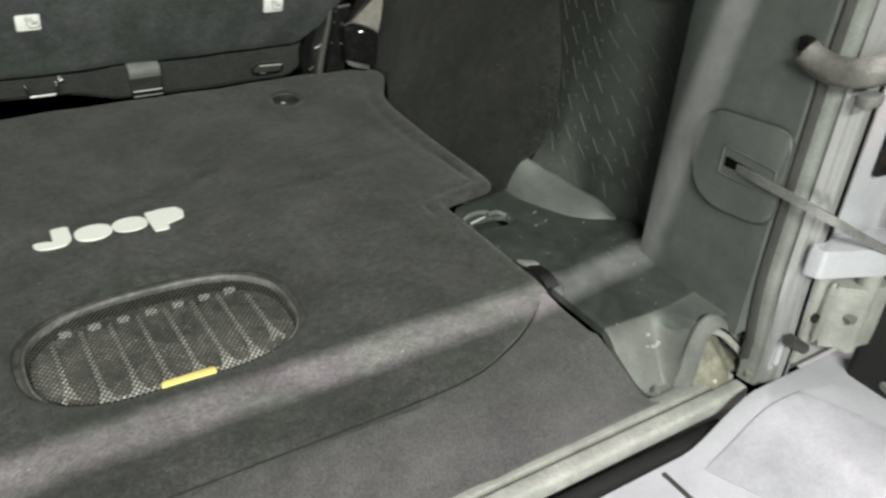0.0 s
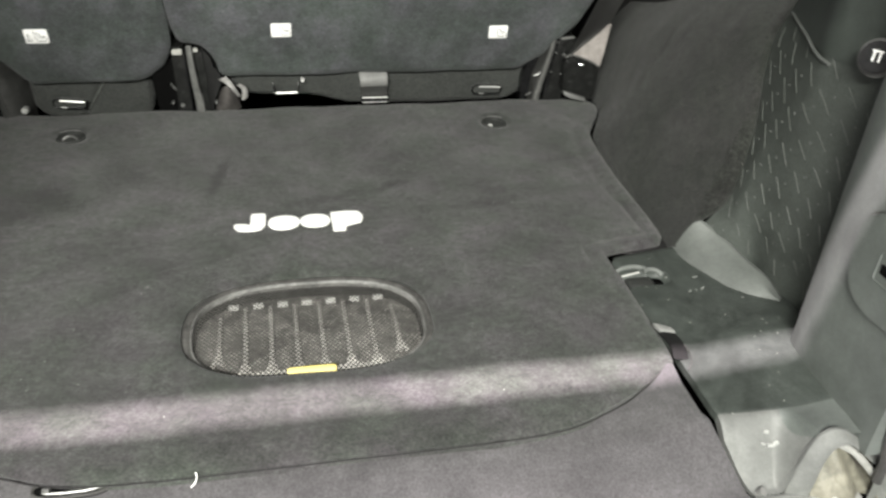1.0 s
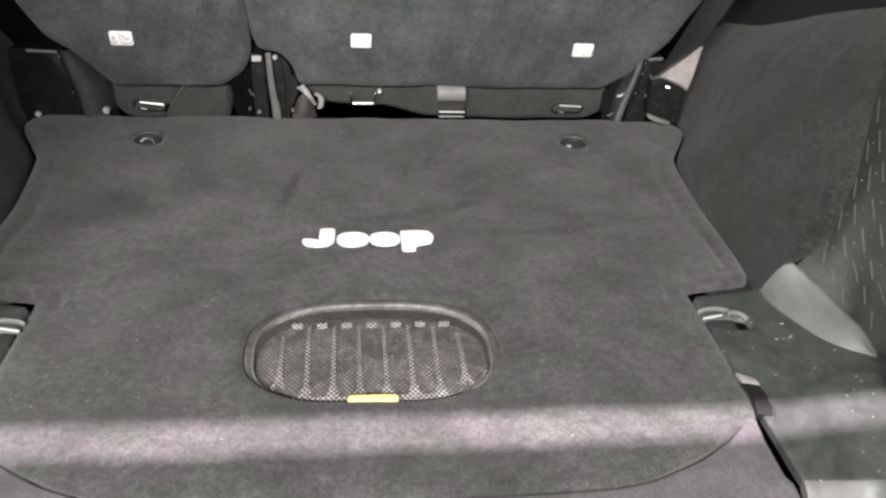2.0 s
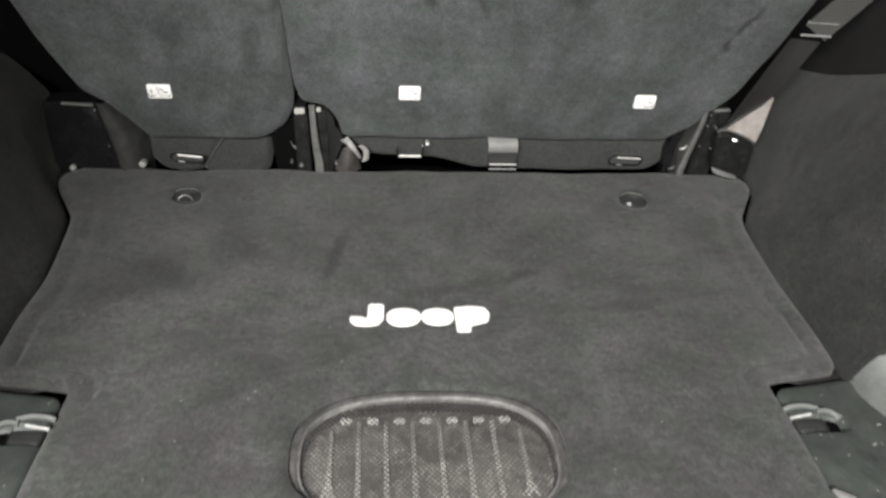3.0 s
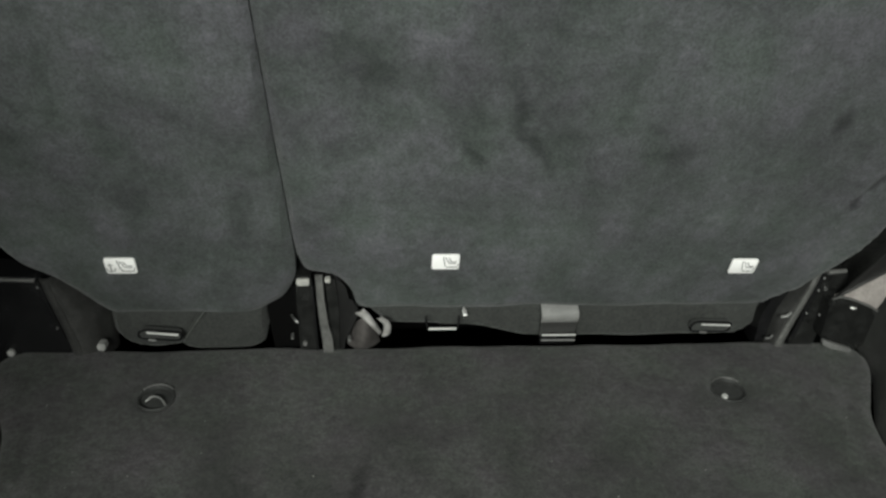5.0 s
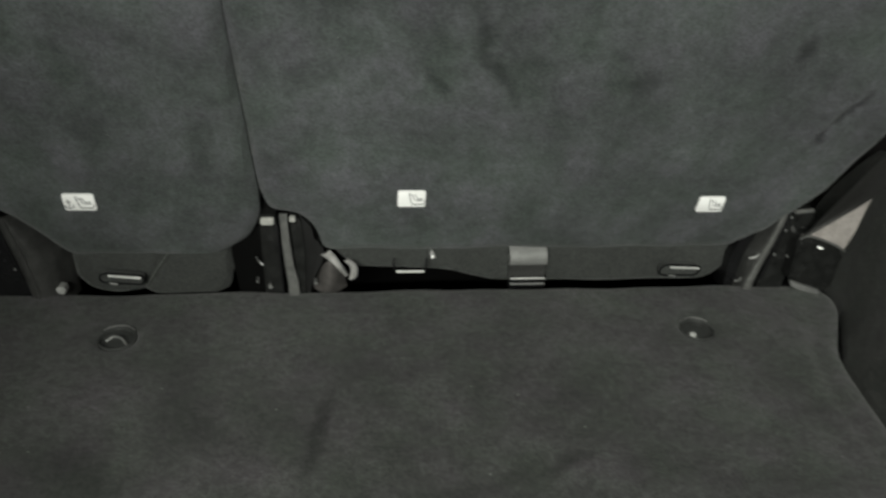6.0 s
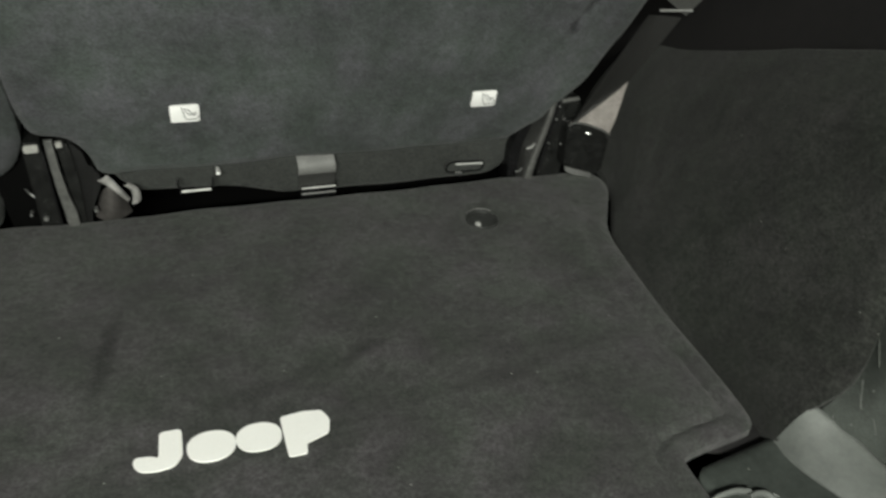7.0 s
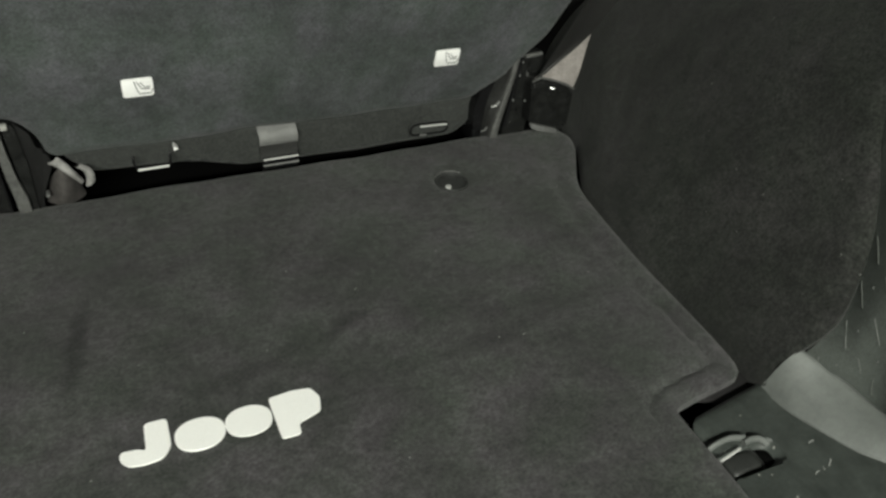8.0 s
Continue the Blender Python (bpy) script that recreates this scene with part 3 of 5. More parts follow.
for i in range(7):
    x = SUB[0] - 0.0914 + i * 0.0302
    # light on the slot's upper edge, built as a pale bar
    part("lit_slot_edge", box((x - 0.0065, SUB[1] + 0.0610, -0.0235), (x + 0.0065, SUB[1] + 0.0650, -0.0150), 0.002), M_LIT_EDGE, speaker, "slot edge painted pale for the light it catches")
    part("cone_panel", prism(rounded([(x - 0.0105, SUB[1] - 0.056), (x + 0.0105, SUB[1] - 0.056), (x + 0.0105, SUB[1] + 0.056), (x - 0.0105, SUB[1] + 0.056)], 0.006), "z", -0.0235, -0.0205, 0.001), M_CONE, speaker, "dusty speaker panel behind a slot")
for sx in (1, -1):
    part("end_plate", prism(rounded([(SUB[0] + sx * 0.104, SUB[1] - 0.052), (SUB[0] + sx * 0.128, SUB[1] - 0.026), (SUB[0] + sx * 0.129, SUB[1] + 0.010), (SUB[0] + sx * 0.122, SUB[1] + 0.024), (SUB[0] + sx * 0.104, SUB[1] + 0.030)], 0.008),
         "z", -0.0235, -0.0175, 0.0015), M_CONE, speaker)
part("tag", prism(rounded([(-0.0345, -0.7475), (0.0195, -0.7475), (0.0195, -0.7395), (-0.0345, -0.7395)], 0.003), "z", -0.008, -0.0005, 0.001), M_YELLOW, speaker, "bright yellow plastic tag")

# ---- recessed floor anchors ----
for kx, ky in KNOBS:
    anchor = thing("floor_anchor", (kx, ky, 0), "round black recessed anchor cup with steel bar in the mat", "anchor", "floor anchors")
    part("cup", add_sweep(bmesh.new(), [(kx + 0.0215 * math.cos(a * math.pi / 12), ky + 0.0215 * math.sin(a * math.pi / 12), -0.005) for a in range(24)],
         [(-0.008, 0.0014), (0.002, 0.0016), (0.0032, 0), (0.002, -0.0014), (-0.008, -0.001)], side=(0, 0, 1), closed=True), M_ANCHOR, anchor)
    part("cup_floor", disc((kx, ky, -0.0095), 0.023, 0.003), M_ANCHOR, anchor)
    part("inner_ring", add_sweep(bmesh.new(), [(kx + 0.015 * math.cos(a * math.pi / 12), ky + 0.015 * math.sin(a * math.pi / 12), -0.008) for a in range(24)], circle(0.002, 6), side=(0, 0, 1), closed=True), M_ANCHOR, anchor)
    if kx < 0:
        part("bar", tube(smooth_line([(kx - 0.013, ky - 0.002, -0.006), (kx - 0.005, ky + 0.002, -0.002), (kx + 0.006, ky - 0.002, -0.002), (kx + 0.014, ky - 0.012, -0.006)]), 0.0016, 8), M_DULLSTEEL, anchor, "curved steel bar")
    else:
        part("ball", add_sweep(bmesh.new(), [(kx - 0.010, ky - 0.012, -0.010 + 0.0022 * k) for k in range(5)], circle(0.0042, 10)), M_STEEL, anchor, "small steel ball")
    # highlight on the cup's back rim, shaped as a thin bright arc
    part("rim_highlight", tube([(kx + 0.0225 * math.cos(a), ky + 0.0225 * math.sin(a), -0.0005) for a in [math.pi * (0.2 + 0.06 * i) for i in range(11)]], 0.0009, 6), M_DULLSTEEL, anchor, "bright arc in place of the rim's highlight")

# ---- carpet in front of the mat, down to the sill ----
def sill_point(u, v):
    y = -0.775 - 0.180 * v
    half = float(np.interp(-y, [0.775, 0.82, 0.87, 0.935, 0.96], [0.4075, 0.4020, 0.4015, 0.4330, 0.447]))
    x = half * (2 * u - 1)
    drop = 0.0095 + 0.052 * max(0.0, (v - 0.42) / 0.58) ** 1.2
    w = 0.0025 * math.sin(x * 16 + 2.0 * v) * min(1, 2 * v) + 0.0016 * math.sin(x * 41 + 3 * v)
    up = min(1.0, max(0.0, (abs(x) - half + 0.07) / 0.07))
    up = up * up * (3 - 2 * up)
    crest = min(1.0, max(0.0, (-0.880 - y) / 0.058))
    drop += (0.002 + 0.058 * crest - drop) * up
    edge = max(0.0, abs(x) - half + 0.005)
    return (x, y, -drop + w * (1 - up) - edge * 0.6)


lower = thing("sill_carpet", (0, -0.9, -0.04), "soft grey carpet apron sloping from the mat to the sill", "carpet")
part("apron", sheet(sill_point, 120, 40, (0, 0.004, -0.012)), M_LOWCARPET, lower)
for hx, hy, hz, w in ((-0.239, -0.869, -0.013, 0.070), (0.016, -0.932, -0.047, 0.066)):
    grip = thing("finger_grip", (hx, hy, hz), "black oval finger grip with steel edge in the carpet", "handle", "finger grips")

    def on_slope(x, y, up=0.0):
        return (x, y, hz + 0.002 + up + 0.30 * (y - hy))
    part("rim", add_sweep(bmesh.new(), [on_slope(x, y) for x, y in oval(hx, hy, w / 2, 0.0085, 2.6, 32)], circle(0.0016, 8), side=(0, 0, 1), closed=True), M_RUBBER, grip)
    part("hollow", sheet(lambda u, v: on_slope(hx + (w / 2 - 0.001) * (2 * u - 1), hy + 0.008 * (2 * v - 1) * math.sqrt(max(0.05, 1 - abs(2 * u - 1) ** 3)), -0.0004), 16, 4, (0, 0, -0.004)), M_VOID, grip)
    part("steel_edge", tube(smooth_line([on_slope(hx - 0.34 * w, hy - 0.0015, 0.002), on_slope(hx - 0.30 * w, hy - 0.0055, 0.003), on_slope(hx + 0.15 * w, hy - 0.0065, 0.003), on_slope(hx + 0.40 * w, hy - 0.0030, 0.002), on_slope(hx + 0.46 * w, hy + 0.002, 0.001)]), 0.0014, 8), M_DULLSTEEL, grip, "bright steel grip edge")
    part("latch", tube([on_slope(hx - 0.36 * w, hy - 0.001, 0.001), on_slope(hx - 0.27 * w, hy - 0.002, 0.002)], 0.0022, 8), M_DULLSTEEL, grip)
tagged(part("lint_thread", tube(smooth_line([(-0.130, -0.887, -0.010), (-0.1265, -0.884, -0.008), (-0.1245, -0.880, -0.005), (-0.1255, -0.876, -0.002)]), 0.0005, 6), M_WHITE), "loose white thread lying on the carpet", "thread")

# ---- rear seats ----
LEAN = 0.25


def on_seat(u, v, h):
    return (u, 0.012 - LEAN * v - 0.97 * h, v - 0.242 * h)


def seat_relief(p, d):
    h = waves(p, (0.0012, 0.27, 0.33, 0.5), (0.0010, -0.17, 0.26, 1.7), (0.0006, 0.09, 0.13, 0.2))
    # hand-worn dents in the padding
    for cx, cz, a, w in ((0.07, 0.33, 0.004, 0.05), (0.43, 0.36, 0.003, 0.03), (-0.08, 0.40, 0.003, 0.06), (0.26, 0.30, -0.002, 0.07)):
        h -= a * np.exp(-((p[:, 0] - cx) ** 2 + (p[:, 1] - cz) ** 2) / (w * w))
    # slanted crease near the belt
    t = (p[:, 0] - 0.487) * 0.86 - (p[:, 1] - 0.245) * 0.52
    s = (p[:, 0] - 0.487) * 0.52 + (p[:, 1] - 0.245) * 0.86
    h -= 0.004 * np.exp(-(t / 0.006) ** 2) * np.exp(-((s - 0.035) / 0.04) ** 2)
    return h


WIDE = rounded([(-0.122, 0.056), (0.435, 0.056), (0.482, 0.088), (0.505, 0.118), (0.535, 0.150), (0.575, 0.235), (0.620, 0.370), (0.650, 0.62), (-0.225, 0.62), (-0.2101, 0.36), (-0.1968, 0.16), (-0.1875, 0.124), (-0.150, 0.120), (-0.130, 0.095)], 0.014)
NARROW = rounded([(-0.440, 0.048), (-0.255, 0.052), (-0.215, 0.082), (-0.1995, 0.116), (-0.1985, 0.16), (-0.2112, 0.36), (-0.2267, 0.62), (-0.650, 0.62), (-0.620, 0.370), (-0.575, 0.235), (-0.530, 0.140), (-0.495, 0.115), (-0.470, 0.088)], 0.014)

TAG_AT = {"wide": [(-0.0110, 0.1525, 0.0345), (0.3795, 0.1425, 0.0350)], "narrow": [(-0.4070, 0.1480, 0.0365)]}


def seat_tag(parent, cx, cz, wide):
    def at(u, v, h):
        return on_seat(cx + u, cz + v, 0.004 + h)
    bm = prism(rounded([(-wide / 2, -0.0122), (wide / 2, -0.0122), (wide / 2, 0.0122), (-wide / 2, 0.0122)], 0.003), "z", -0.002, 0.0008, 0.0004)
    for v in bm.verts:
        v.co = Vector(at(v.co.x, v.co.y, v.co.z))
    tag = part("label_patch", bm, M_WHITE, parent, "small white fabric label with child seat pictogram")

    def stroke(pts, r=0.00062):
        part("pictogram_line", tube([at(1.12 * u, 1.25 * v, 0.0009) for u, v in pts], r, 5), M_INK, tag)
    if cx < -0.1:
        stroke([(-0.011, 0.004), (-0.011, -0.0065)])
        stroke([(-0.0155, -0.003), (-0.0145, -0.0062), (-0.011, -0.0072), (-0.0075, -0.0062), (-0.0065, -0.003)])
        stroke([(-0.0135, 0.0015), (-0.0085, 0.0015)])
    stroke([(-0.003, 0.008), (-0.001, -0.002), (0.001, -0.0065), (0.013, -0.0065), (0.0145, -0.002)])
    stroke([(-0.0005, 0.007), (0.004, -0.001), (0.012, -0.0015)])
    stroke([(0.003, 0.006), (0.007, 0.0005), (0.0125, 0.001)])


def loop_at(parent, cx, cz, w, hgt, y, tilt=0.0):
    """Steel anchor bar in a black-rimmed recess of the seat base."""
    def pt(x, z):
        return cx + x, cz + z + tilt * x
    ring = [pt(x, z) for x, z in rounded([(-w * 0.46, -hgt / 2), (w * 0.44, -hgt * 0.42), (w / 2, hgt * 0.30), (w * 0.42, hgt / 2), (-w * 0.36, hgt / 2), (-w / 2, hgt * 0.10)], 0.006, 3)]
    slot = part("loop_slot", prism(ring, "y", y + 0.0005, y + 0.008, 0.001), M_BASECARPET, parent, "felt-lined recess")
    part("loop", add_sweep(bmesh.new(), [(x, y - 0.001, z) for x, z in ring], circle(0.0014, 8), side=(0, 1, 0), closed=True), M_BLACK, slot, "glossy black rim")
    ends = [pt(-w * 0.27, hgt * 0.40), pt(w * 0.43, hgt * 0.38)]
    part("loop_bar", tube([(x, y - 0.005, z) for x, z in ends], 0.0015, 8), M_STEEL, slot, "bright steel anchor bar")
    ends = [pt(-w * 0.26, -hgt * 0.40), pt(-w * 0.10, -hgt * 0.44)]
    part("loop_hook", tube([(x, y - 0.004, z) for x, z in ends], 0.0013, 8), M_DULLSTEEL, slot, "lower bend of the bar")


def base_pad(parent, outline, y, mat=M_BASECARPET):
    me = pad_mesh("base_cover", outline, 0.005, 0.010, 0.025, lambda p, d: waves(p, (0.0008, 0.12, 0.2, 0)), lambda u, v, h: (u, y - h, v))
    return part_mesh("base_cover", me, mat, parent, "stretched grey felt over the seat base")


seat_wide = thing("bench_seat", (0.2, 0.1, -0.14), "wide folding rear seat back in worn charcoal carpet", "car seat", "rear seats")
part_mesh("seat_back", pad_mesh("seat_back", WIDE, 0.006, 0.008, 0.09, seat_relief, on_seat), M_SEATCARPET, seat_wide, "carpeted seat back with dents and darker patches")
base_pad(seat_wide, rounded([(-0.115, 0.075), (-0.108, 0.040), (-0.080, 0.014), (-0.030, 0.0115), (0.020, 0.0100), (0.048, 0.007), (0.078, -0.002), (0.110, -0.011), (0.270, -0.014), (0.425, -0.012), (0.450, 0.004), (0.460, 0.030), (0.460, 0.075)], 0.012), 0.022)
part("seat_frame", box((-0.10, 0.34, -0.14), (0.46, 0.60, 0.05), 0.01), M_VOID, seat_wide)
for c in TAG_AT["wide"]:
    seat_tag(seat_wide, *c)
loop_at(seat_wide, 0.376, 0.0170, 0.060, 0.0175, 0.008, -0.04)
for px in (-0.0300, 0.0145):
    part("loop_post", tube([(px, 0.004, 0.044), (px, 0.000, 0.036), (px * 0.9, -0.001, 0.026)], 0.0016, 6), M_BLACK, seat_wide, "thin dark loop post")
part("loop_bar", tube([(-0.0265, -0.001, 0.0255), (0.0115, -0.001, 0.0255)], 0.0017, 8), M_STEEL, seat_wide, "bright steel anchor bar")
part("pin", tube([(0.0225, 0.014, 0.0475), (0.0225, 0.000, 0.0475)], 0.0034, 3), M_WHITE, seat_wide, "small pale plastic pin")

strap = thing("tether_strap", (0.158, 0.01, 0.02), "flat grey webbing strap with steel buckle hanging from the seat", "strap")
part("webbing", ribbon(smooth_line([(0.1535, 0.014, 0.058), (0.1535, 0.002, 0.0525), (0.154, -0.002, 0.046), (0.1545, 0.000, 0.037), (0.1550, 0.005, 0.030)]), 0.051, 0.0022, (1, 0, 0)), M_WEBGREY, strap)
# same strap further down, its shade painted as a darker tone
part("lower_webbing", ribbon(smooth_line([(0.1548, 0.003, 0.032), (0.1550, 0.006, 0.020), (0.1555, 0.008, 0.006)]), 0.050, 0.002, (1, 0, 0)), M_WEBSHADE, strap, "lower webbing coloured dark for the shade it turns into")
part("buckle", box((0.131, 0.006, -0.010), (0.183, 0.016, 0.013), 0.003), M_BLACK, strap, "black plastic buckle body")
for z, bar_mat in ((0.0085, M_STEEL), (-0.0005, M_DULLSTEEL)):
    part("buckle_bar", tube([(0.133, 0.004, z), (0.181, 0.004, z)], 0.0013, 8), bar_mat, strap, "steel buckle bar")

seat_narrow = thing("bench_seat", (-0.4, 0.1, -0.14), "narrow folding rear seat back in worn charcoal carpet", "car seat", "rear seats")
part_mesh("seat_back", pad_mesh("seat_back", NARROW, 0.006, 0.008, 0.09, seat_relief, on_seat), M_SEATCARPET_NARROW, seat_narrow, "carpeted seat back with dents and darker patches")
base_pad(seat_narrow, rounded([(-0.454, 0.065), (-0.453, 0.006), (-0.434, -0.018), (-0.402, -0.026), (-0.360, -0.020), (-0.318, 0.065)], 0.012), 0.024)
base_pad(seat_narrow, rounded([(-0.318, 0.065), (-0.371, -0.012), (-0.350, -0.026), (-0.270, -0.026), (-0.250, -0.014), (-0.243, 0.020), (-0.250, 0.065)], 0.010), 0.019)
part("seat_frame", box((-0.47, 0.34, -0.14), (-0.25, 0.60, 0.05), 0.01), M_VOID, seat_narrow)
for c in TAG_AT["narrow"]:
    seat_tag(seat_narrow, *c)
part("diagonal_seam", tube([(-0.357, 0.0135, 0.000), (-0.342, 0.0120, 0.024), (-0.324, 0.0125, 0.050)], 0.0007, 6), M_DASH, seat_narrow, "pale diagonal seam")
loop_at(seat_narrow, -0.386, 0.0135, 0.058, 0.0155, 0.008, -0.10)


# ---- seat hinges ----
def hinge_mid():
    h = thing("folding_hinge", (-0.168, 0.02, -0.14), "black seat hinge with grey steel strap between the seat backs", "hinge", "seat hinges")
    part("housing", prism(rounded([(-0.2015, 0.119), (-0.181, 0.118), (-0.1765, -0.02), (-0.1985, -0.02)], 0.003), "y", -0.010, 0.05, 0.004), M_GLOSS, h, "scuffed glossy black housing")
    part("housing_rib", prism([(-0.1815, 0.104), (-0.1785, 0.104), (-0.1735, -0.02), (-0.1765, -0.02)], "y", -0.012, 0.03, 0.001), M_BLACK, h)
    part("tab", prism(rounded([(-0.1995, 0.1055), (-0.1830, 0.1060), (-0.1830, 0.1155), (-0.1990, 0.1150)], 0.002), "y", -0.0135, -0.004, 0.001), M_PALECLOTH, h, "small pale metal tab")
    part("strap", prism([(-0.1755, 0.122), (-0.1655, 0.122), (-0.1640, 0.080), (-0.1605, 0.045), (-0.1550, 0.020), (-0.1535, -0.02), (-0.1680, -0.02), (-0.1690, 0.020), (-0.1720, 0.050), (-0.1740, 0.085)], "y", -0.016, -0.010, 0.0015), M_STRAP, h, "grey steel strap")
    part("side_plate", prism(rounded([(-0.1640, 0.118), (-0.1500, 0.112), (-0.1460, 0.060), (-0.1470, -0.02), (-0.1545, -0.02)], 0.004), "y", -0.008, 0.03, 0.002), M_GLOSS, h, "dark grey inner plate")
    part("cover", prism(rounded([(-0.152, 0.115), (-0.137, 0.098), (-0.1325, 0.072), (-0.1215, 0.067), (-0.1215, 0.050), (-0.139, 0.010), (-0.142, -0.02), (-0.150, -0.02)], 0.006), "y", -0.004, 0.05, 0.004), M_SEAL, h)
    part("clip", box((-0.1635, -0.014, 0.1095), (-0.1560, -0.006, 0.1165), 0.0015), M_PALECLOTH, h, "small pale clip")
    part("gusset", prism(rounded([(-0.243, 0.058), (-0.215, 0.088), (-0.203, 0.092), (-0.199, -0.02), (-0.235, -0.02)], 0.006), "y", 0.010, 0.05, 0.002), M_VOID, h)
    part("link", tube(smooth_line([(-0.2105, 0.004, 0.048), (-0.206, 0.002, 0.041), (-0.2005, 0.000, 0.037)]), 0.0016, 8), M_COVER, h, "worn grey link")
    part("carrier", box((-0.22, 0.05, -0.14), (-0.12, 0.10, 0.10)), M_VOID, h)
    for bx, by, bz, r in ((-0.2105, 0.002, 0.011, 0.0018), (-0.1925, -0.012, 0.012, 0.0030), (-0.1335, -0.008, 0.014, 0.0024)):
        part("bolt", tube([(bx, by + 0.008, bz), (bx, by, bz), (bx, by - 0.002, bz)], r, 8), M_DULLSTEEL, h, "dull steel bolt")


def ribbon_between(pair, y, s):
    """Flat steel band with slightly rounded face between two edge lines."""
    a, b = (smooth_line([(x, 0.0, z) for x, z in line], 6) for line in pair)

    def f(u, v):
        k = v * (len(a) - 1)
        i = min(int(k), len(a) - 2)
        p, q = a[i].lerp(a[i + 1], k - i), b[i].lerp(b[i + 1], k - i)
        return (s * (p.x + (q.x - p.x) * u), y - 0.002 * math.sin(math.pi * u), p.z + (q.z - p.z) * u)
    return sheet(f, 8, 24, (0.0, 0.005, 0.0))


def hinge_side(s):
    h = thing("folding_hinge", (s * 0.49, 0.02, -0.14), "black seat hinge with grey steel strap beside the wheel arch", "hinge", "seat hinges")

    def q(pts):
        return [(s * x, z) for x, z in pts]
    if s > 0:
        inner = [(0.4885, 0.119), (0.478, 0.098), (0.467, 0.074), (0.459, 0.045), (0.456, -0.02)]
        bar = [[(0.4985, 0.123), (0.4950, 0.098), (0.4890, 0.070), (0.4780, 0.018), (0.474, -0.02)], [(0.4900, 0.121), (0.4865, 0.098), (0.4800, 0.070), (0.4670, 0.018), (0.462, -0.02)]]
        plate = [(0.506, 0.125), (0.536, 0.127), (0.543, 0.109), (0.528, 0.058), (0.522, -0.02), (0.484, -0.02), (0.488, 0.020)]
        edge = [(0.5005, 0.124), (0.4975, 0.098), (0.4915, 0.060), (0.4850, 0.018)]
        glints = ((0.4665, 0.055, 0.0042, -0.018), (0.5195, 0.057, 0.0036, -0.018), (0.4545, 0.014, 0.0030, -0.014))
    else:
        inner = [(0.492, 0.116), (0.476, 0.103), (0.465, 0.082), (0.452, 0.045), (0.450, -0.02)]
        bar = [[(0.5140, 0.120), (0.5095, 0.095), (0.5035, 0.070), (0.4940, 0.018), (0.491, -0.02)], [(0.5040, 0.119), (0.4990, 0.095), (0.4930, 0.070), (0.4830, 0.018), (0.480, -0.02)]]
        plate = [(0.516, 0.119), (0.570, 0.121), (0.600, 0.118), (0.600, -0.02), (0.494, -0.02), (0.497, 0.020)]
        edge = [(0.5150, 0.120), (0.5090, 0.085), (0.5030, 0.055), (0.4985, 0.030)]
        glints = ()
    # the cover curves back from the strap towards the seat
    outer = smooth_line([(x, 0.0, z) for x, z in inner], 6)
    spine = smooth_line([(x, 0.0, z) for x, z in bar[1]], 6)

    def cover_point(u, v):
        k = v * (len(outer) - 1)
        i = min(int(k), len(outer) - 2)
        a, b = outer[i].lerp(outer[i + 1], k - i), spine[i].lerp(spine[i + 1], k - i)
        x, z = a.x + (b.x - a.x) * u, a.z + (b.z - a.z) * u
        return (s * x, 0.030 - 0.046 * math.sin(u * math.pi / 2) ** 0.8, z)
    part("cover", sheet(cover_point, 16, 20, (0.0, 0.006, 0.0)), M_COVER, h, "dark grey curved cover")
    part("strap", ribbon_between(bar, -0.017, s), M_STRAP if s > 0 else M_COVER, h, "dark grey steel strap")
    part("plate", prism(rounded(q(plate), 0.005), "y", -0.011, 0.03, 0.003), M_GLOSS if s > 0 else M_BLACK, h, "black hinge plate")
    part("plate_top", tube([(s * plate[0][0] + s * 0.003, -0.013, plate[0][1] - 0.003), (s * plate[1][0] - s * 0.002, -0.013, plate[1][1] - 0.003)], 0.0030 if s > 0 else 0.0026, 8), M_STRAP, h, "worn grey top edge")
    line = smooth_line([(s * x, -0.018, z) for x, z in edge], 4)
    part("toothed_edge", add_sweep(bmesh.new(), line, circle(0.0030, 8)), M_BLACK, h, "black toothed edge")
    # tiny pale stubs stand in for highlights on the teeth
    for k in ((1, 4, 8) if s > 0 else (1, 9)):
        p = line[k]
        part("tooth_glint", tube([p + Vector((s * 0.001, -0.0015, 0.001)), p + Vector((s * 0.0015, -0.0040, -0.001))], 0.0013, 8), M_DULLSTEEL, h)
    # elongated glints on cover and plate, shaped as pale metal capsules
    for bx, bz, r, by in glints:
        part("bolt", add_sweep(bmesh.new(), [(s * (bx - 1.5 * r), by + 0.001, bz - 0.8 * r), (s * bx, by - 0.002, bz), (s * (bx + 1.5 * r), by + 0.001, bz + 0.9 * r)], circle(0.55 * r, 8)), M_DULLSTEEL, h, "pale capsule in place of a glint")
    if s < 0:
        for nx, nz, r in ((0.4565, 0.011, 0.0062), (0.5720, 0.003, 0.0048)):
            part("nut", tube([(s * nx, -0.004, nz), (s * nx, -0.016, nz + 0.001)], r, 6), M_LIGHTSTEEL, h, "pale nut at the foot")
    if s > 0:
        # black block in place of the shaded gap beside the cover
        part("gusset", prism(rounded([(0.452, 0.066), (0.470, 0.090), (0.480, 0.060), (0.478, -0.02), (0.446, -0.02), (0.444, 0.040)], 0.004), "y", 0.004, 0.040, 0.002), M_BLACK, h)
    part("foot", box((min(s * 0.46, s * 0.60), 0.0, -0.14), (max(s * 0.46, s * 0.60), 0.05, -0.01)), M_BLACK, h)


hinge_mid()
hinge_side(1)
hinge_side(-1)

